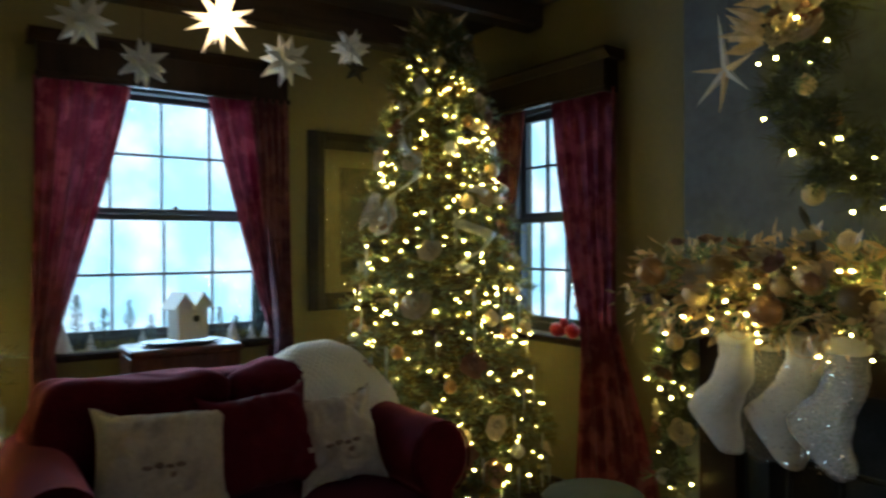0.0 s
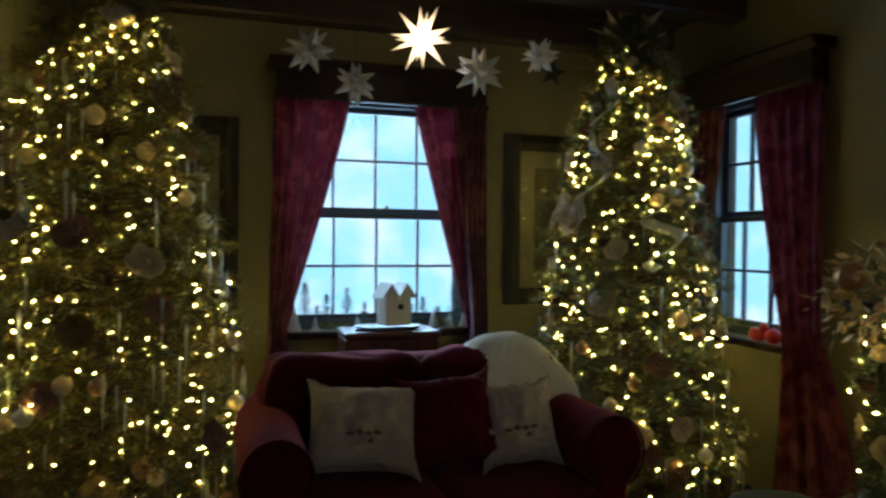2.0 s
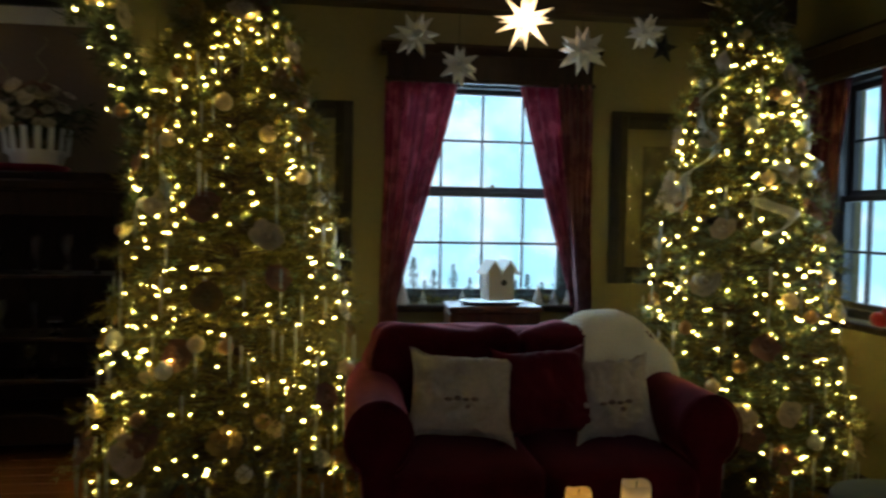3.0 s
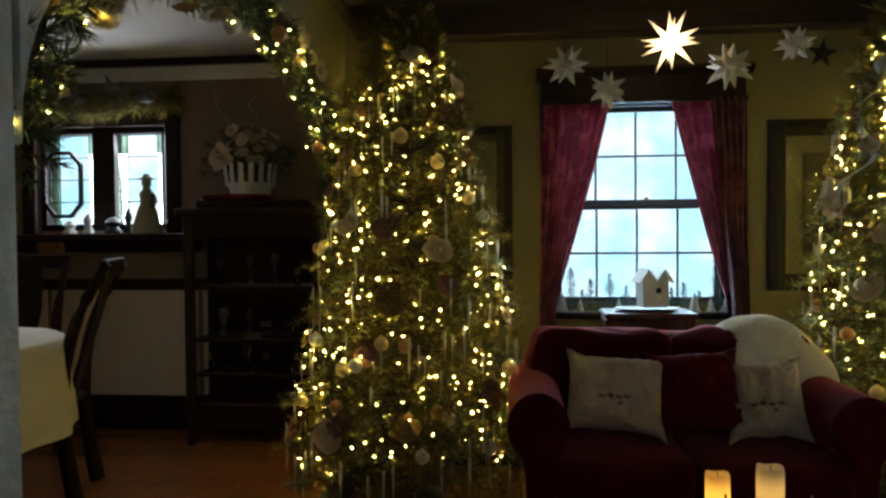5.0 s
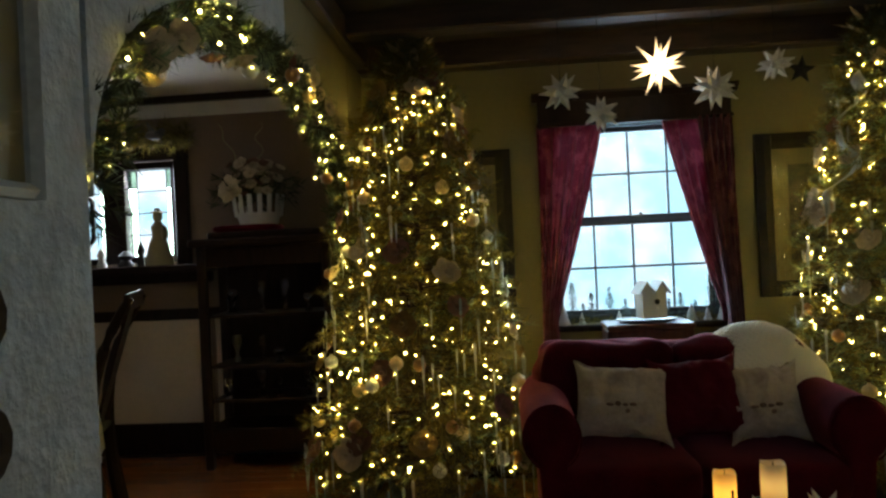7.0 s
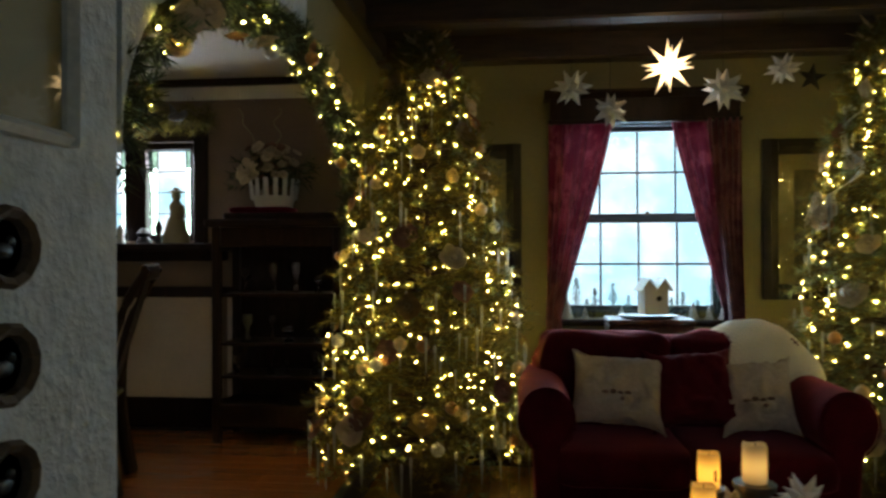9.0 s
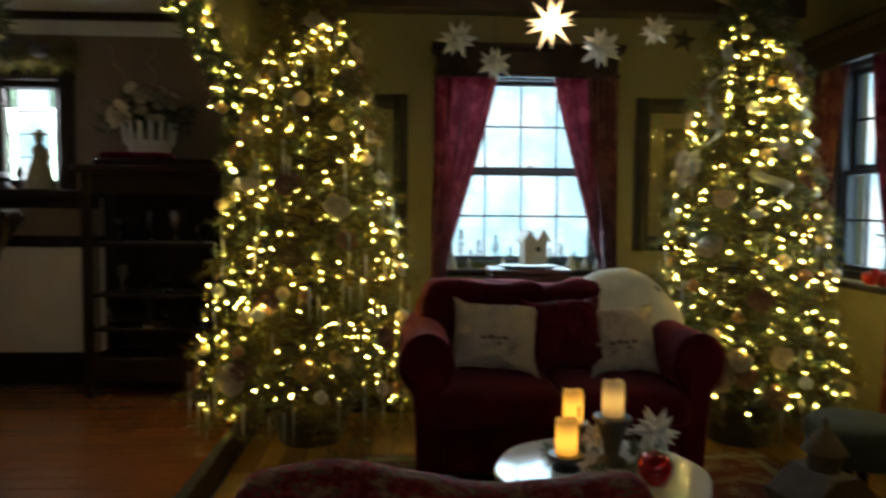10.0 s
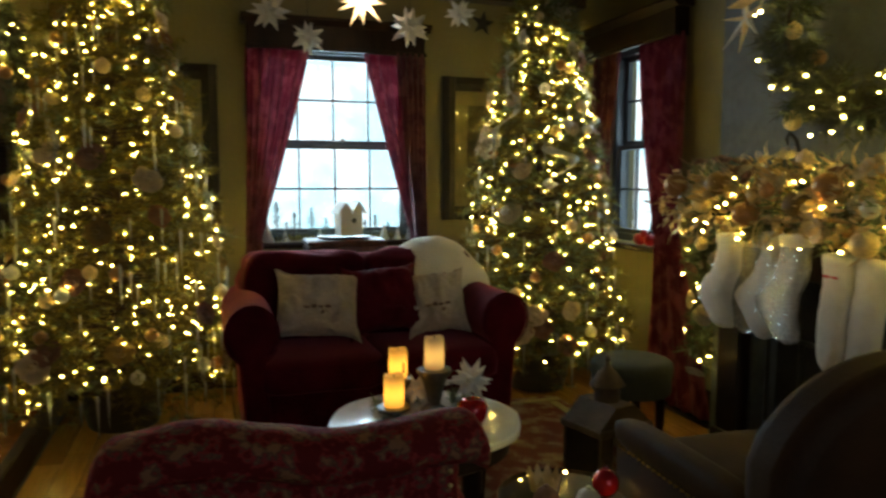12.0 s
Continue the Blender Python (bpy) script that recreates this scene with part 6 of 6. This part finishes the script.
# display cabinet
cb = thing("display_cabinet", "dark wooden curio cabinet with glass sides and shelves", "cabinet", pose(-1.22, 3.40, DZ + 0.001))
W, D, H = 0.80, 0.36, 1.31
for x in (-W / 2 + 0.025, W / 2 - 0.025):
    for y in (-D / 2 + 0.025, D / 2 - 0.025):
        part("post", MB().box(x, y, H / 2, 0.05, 0.05, H, 0.006), M_DARKWOOD, cb)
part("top", MB().box(0, 0, H + 0.025, W + 0.08, D + 0.06, 0.05, 0.012).box(0, 0.02, H + 0.07, W - 0.1, D - 0.06, 0.04, 0.01), M_DARKWOOD, cb)
part("apron", MB().box(0, -D / 2 + 0.03, H - 0.06, W - 0.1, 0.02, 0.12, 0.004), M_DARKWOOD, cb)
part("base", MB().box(0, 0, 0.17, W - 0.02, D - 0.02, 0.14, 0.006), M_DARKWOOD, cb)
part("back", MB().box(0, D / 2 - 0.012, 0.72, W - 0.1, 0.012, 0.96, 0.002), M_DARKWOOD, cb)
for z in (0.40, 0.60, 0.90):
    part("shelf", MB().box(0, 0, z, W - 0.1, D - 0.06, 0.018, 0.003), M_DARKWOOD, cb)
for s in (-1, 1):
    g = part("side_glass", MB().box(s * (W / 2 - 0.025), 0, 0.72, 0.004, D - 0.1, 0.92, 0.0005), M_PICGLASS, cb)
    g.visible_shadow = False
rnd = random.Random(33)
for z in (0.911, 0.611, 0.411):
    for i in range(4):
        x = -0.27 + i * 0.17 + rnd.uniform(-0.04, 0.04)
        h, r = rnd.uniform(0.07, 0.19), rnd.uniform(0.022, 0.04)
        m = M_GLASS if rnd.random() < 0.8 else M_PEWTER
        solid("glassware", MB().lathe([(r * 0.8, 0), (r * 0.85, 0.004), (r * 0.3, h * 0.25), (r * 0.35, h * 0.4), (r, h * 0.7), (r * 0.9, h), (r * 0.84, h), (r * 0.9, h * 0.7), (r * 0.1, h * 0.45)], 14), m,
              "small clear glass vessel on a cabinet shelf" if m is M_GLASS else "small dull pewter vessel on a cabinet shelf", "glassware", at=pose(-1.22 + x * 0.95, 3.36 + rnd.uniform(-0.06, 0.06), DZ + 0.001 + z), group="cabinet glassware", smooth=40)
solid("folded_runner", MB().soft((0, 0, 0.02), (0.2, 0.1, 0.02), 0.4, 0.3, 20, 8), M_VELVET, "dark red folded cloth on top of the cabinet", "cloth", at=pose(-1.35, 3.38, DZ + 1.40), smooth=60)

# table with a white cloth and two chairs
tb = thing("dining_table", "round dark wooden pedestal dining table", "dining table", pose(-2.20, 2.08, DZ + 0.001))
part("tabletop", MB().lathe([(0.50, 0.73), (0.51, 0.735), (0.51, 0.755), (0.50, 0.76)], 36), M_DARKWOOD, tb, smooth=40)
part("pedestal", MB().lathe([(0.26, 0), (0.24, 0.03), (0.06, 0.1), (0.05, 0.4), (0.09, 0.6), (0.2, 0.729)], 20), M_DARKWOOD, tb, smooth=40)
vs, fsx = [], []
n = 72
for j, (r, z) in enumerate(((0.001, 0.766), (0.3, 0.766), (0.5, 0.766), (0.52, 0.755), (0.53, 0.70), (0.545, 0.55), (0.555, 0.45), (0.56, 0.36))):
    for i in range(n):
        a = 2 * math.pi * i / n
        rr = r + (0.022 * (0.755 - z) / 0.5 * math.sin(9 * a + 0.5 * math.sin(3 * a)) if j > 2 else 0)
        vs.append((rr * math.cos(a), rr * math.sin(a), z))
for j in range(7):
    for i in range(n):
        q = (i + 1) % n
        fsx.append((j * n + i, j * n + q, (j + 1) * n + q, (j + 1) * n + i))
solid("tablecloth", MB().add(vs, fsx), M_CLOTH, "white cloth hanging over the round dining table", "tablecloth", at=pose(-2.20, 2.08, DZ + 0.001), smooth=60)
rg = np.random.default_rng(14)
stems = [((0, 0, 0.02), (0.2 * math.cos(a), 0.2 * math.sin(a), 0.06 + 0.1 * b)) for a, b in zip(rg.random(40) * 6.28, rg.random(40))]
cp = thing("table_centrepiece", "fir centrepiece with a few lights on the dining table", "centrepiece", pose(-2.17, 2.00, DZ + 0.77))
part("foliage", needle_mesh("foliage", needle_field(stems, rg, 0.07, 0.007, 22), M_NEEDLE), None, cp)
tagged(part("light_string", bulbs_mesh("light_string", [(0.17, -0.1, 0.06), (-0.1, 0.1, 0.1), (0.02, -0.15, 0.09)], 0.007, random.Random(2)), None, cp), kind="stuff")


def dining_chair(at):
    t = thing("dining_chair", "dark lacquered high-backed dining chair", "chair", at, group="dining chairs")
    for s in (-1, 1):
        pts = [(s * 0.20, 0.27 - 0.08 * math.sin(math.pi * k * 0.75) + 0.20 * k ** 3, 1.08 * k) for k in [j / 14 for j in range(15)]]
        part("back_post", MB().tube(pts, 0.038, 0.022, 8), M_DARKWOOD, t, smooth=40)
        part("front_leg", MB().lathe([(0.014, 0), (0.02, 0.2), (0.026, 0.43)], 10, (s * 0.20, -0.18, 0)), M_DARKWOOD, t)
    part("seat", MB().box(0, 0.02, 0.44, 0.45, 0.44, 0.03, 0.01).soft((0, 0.02, 0.465), (0.21, 0.2, 0.03), 0.4, 0.3, 20, 8), M_GREEN, t, "pale cushioned seat", smooth=50)
    part("crest_rail", MB().box(0, 0.40, 1.06, 0.44, 0.03, 0.08, 0.012), M_DARKWOOD, t)
    part("splat", MB().prism([(-0.06, 0.46), (0.06, 0.46), (0.09, 0.8), (0.07, 1.03), (-0.07, 1.03), (-0.09, 0.8)], 0.255, 0.272, 'y').move(Matrix.Translation((0, -0.05, 0)) @ Matrix(((1, 0, 0, 0), (0, 1, 0.30, -0.14), (0, 0, 1, 0), (0, 0, 0, 1)))), M_DARKWOOD, t)
    return t


ch = dining_chair(pose(-2.0, 2.38, DZ + 0.001, 0, 0, -70))
copy_thing(ch, pose(-2.45, 2.80, DZ + 0.001, 0, 0, 10))

# ---- floor boards, laid last ----
rnd = random.Random(5)
LENS = (0.9, 1.3, 1.7)
PL = {L: MB().box(0, 0, 0, 0.106, L - 0.004, 0.010, 0.0022).mesh("floorboard", M_PLANK) for L in LENS}
PL2 = {L: MB().box(0, 0, 0, L - 0.004, 0.106, 0.010, 0.0022).mesh("floorboard", M_PLANK2) for L in LENS}


def lay(parent, across0, across1, along0, along1, z, meshes, along_y):
    x = across0 + 0.054
    while x < across1 - 0.02:
        a = along0 - rnd.uniform(0, 0.8)
        while a < along1:
            L = rnd.choice(LENS)
            s, e = a, a + L
            if s >= along0 - 0.9 and e <= along1 + 0.06:
                c = (s + e) / 2
                if s < along0:
                    c = along0 + L / 2
                    e = along0 + L
                ob = new("floorboard", meshes[L])
                ob.parent = bpy.data.objects[parent]
                ob.matrix_basis = pose(x, c, z) if along_y else pose(c, x, z)
                a = e
            elif e > along1 + 0.06:
                short = min(LENS)
                if along1 - s > 0.25:
                    ob = new("floorboard", meshes[short])
                    ob.parent = bpy.data.objects[parent]
                    ob.scale = (1, 1, 1)
                    k = (along1 - s) / short
                    ob.matrix_basis = (pose(x, (s + along1) / 2, z) @ Matrix.Diagonal((1, k, 1, 1))) if along_y else (pose((s + along1) / 2, x, z) @ Matrix.Diagonal((k, 1, 1, 1)))
                break
            else:
                a = e
        x += 0.109


lay("floor", XW + 0.03, XE, YS, YN - 0.03, -0.004, PL, True)
lay("floor_dining", DYS, DYN - 0.03, DX, XW - 0.03, DZ - 0.004, PL2, False)
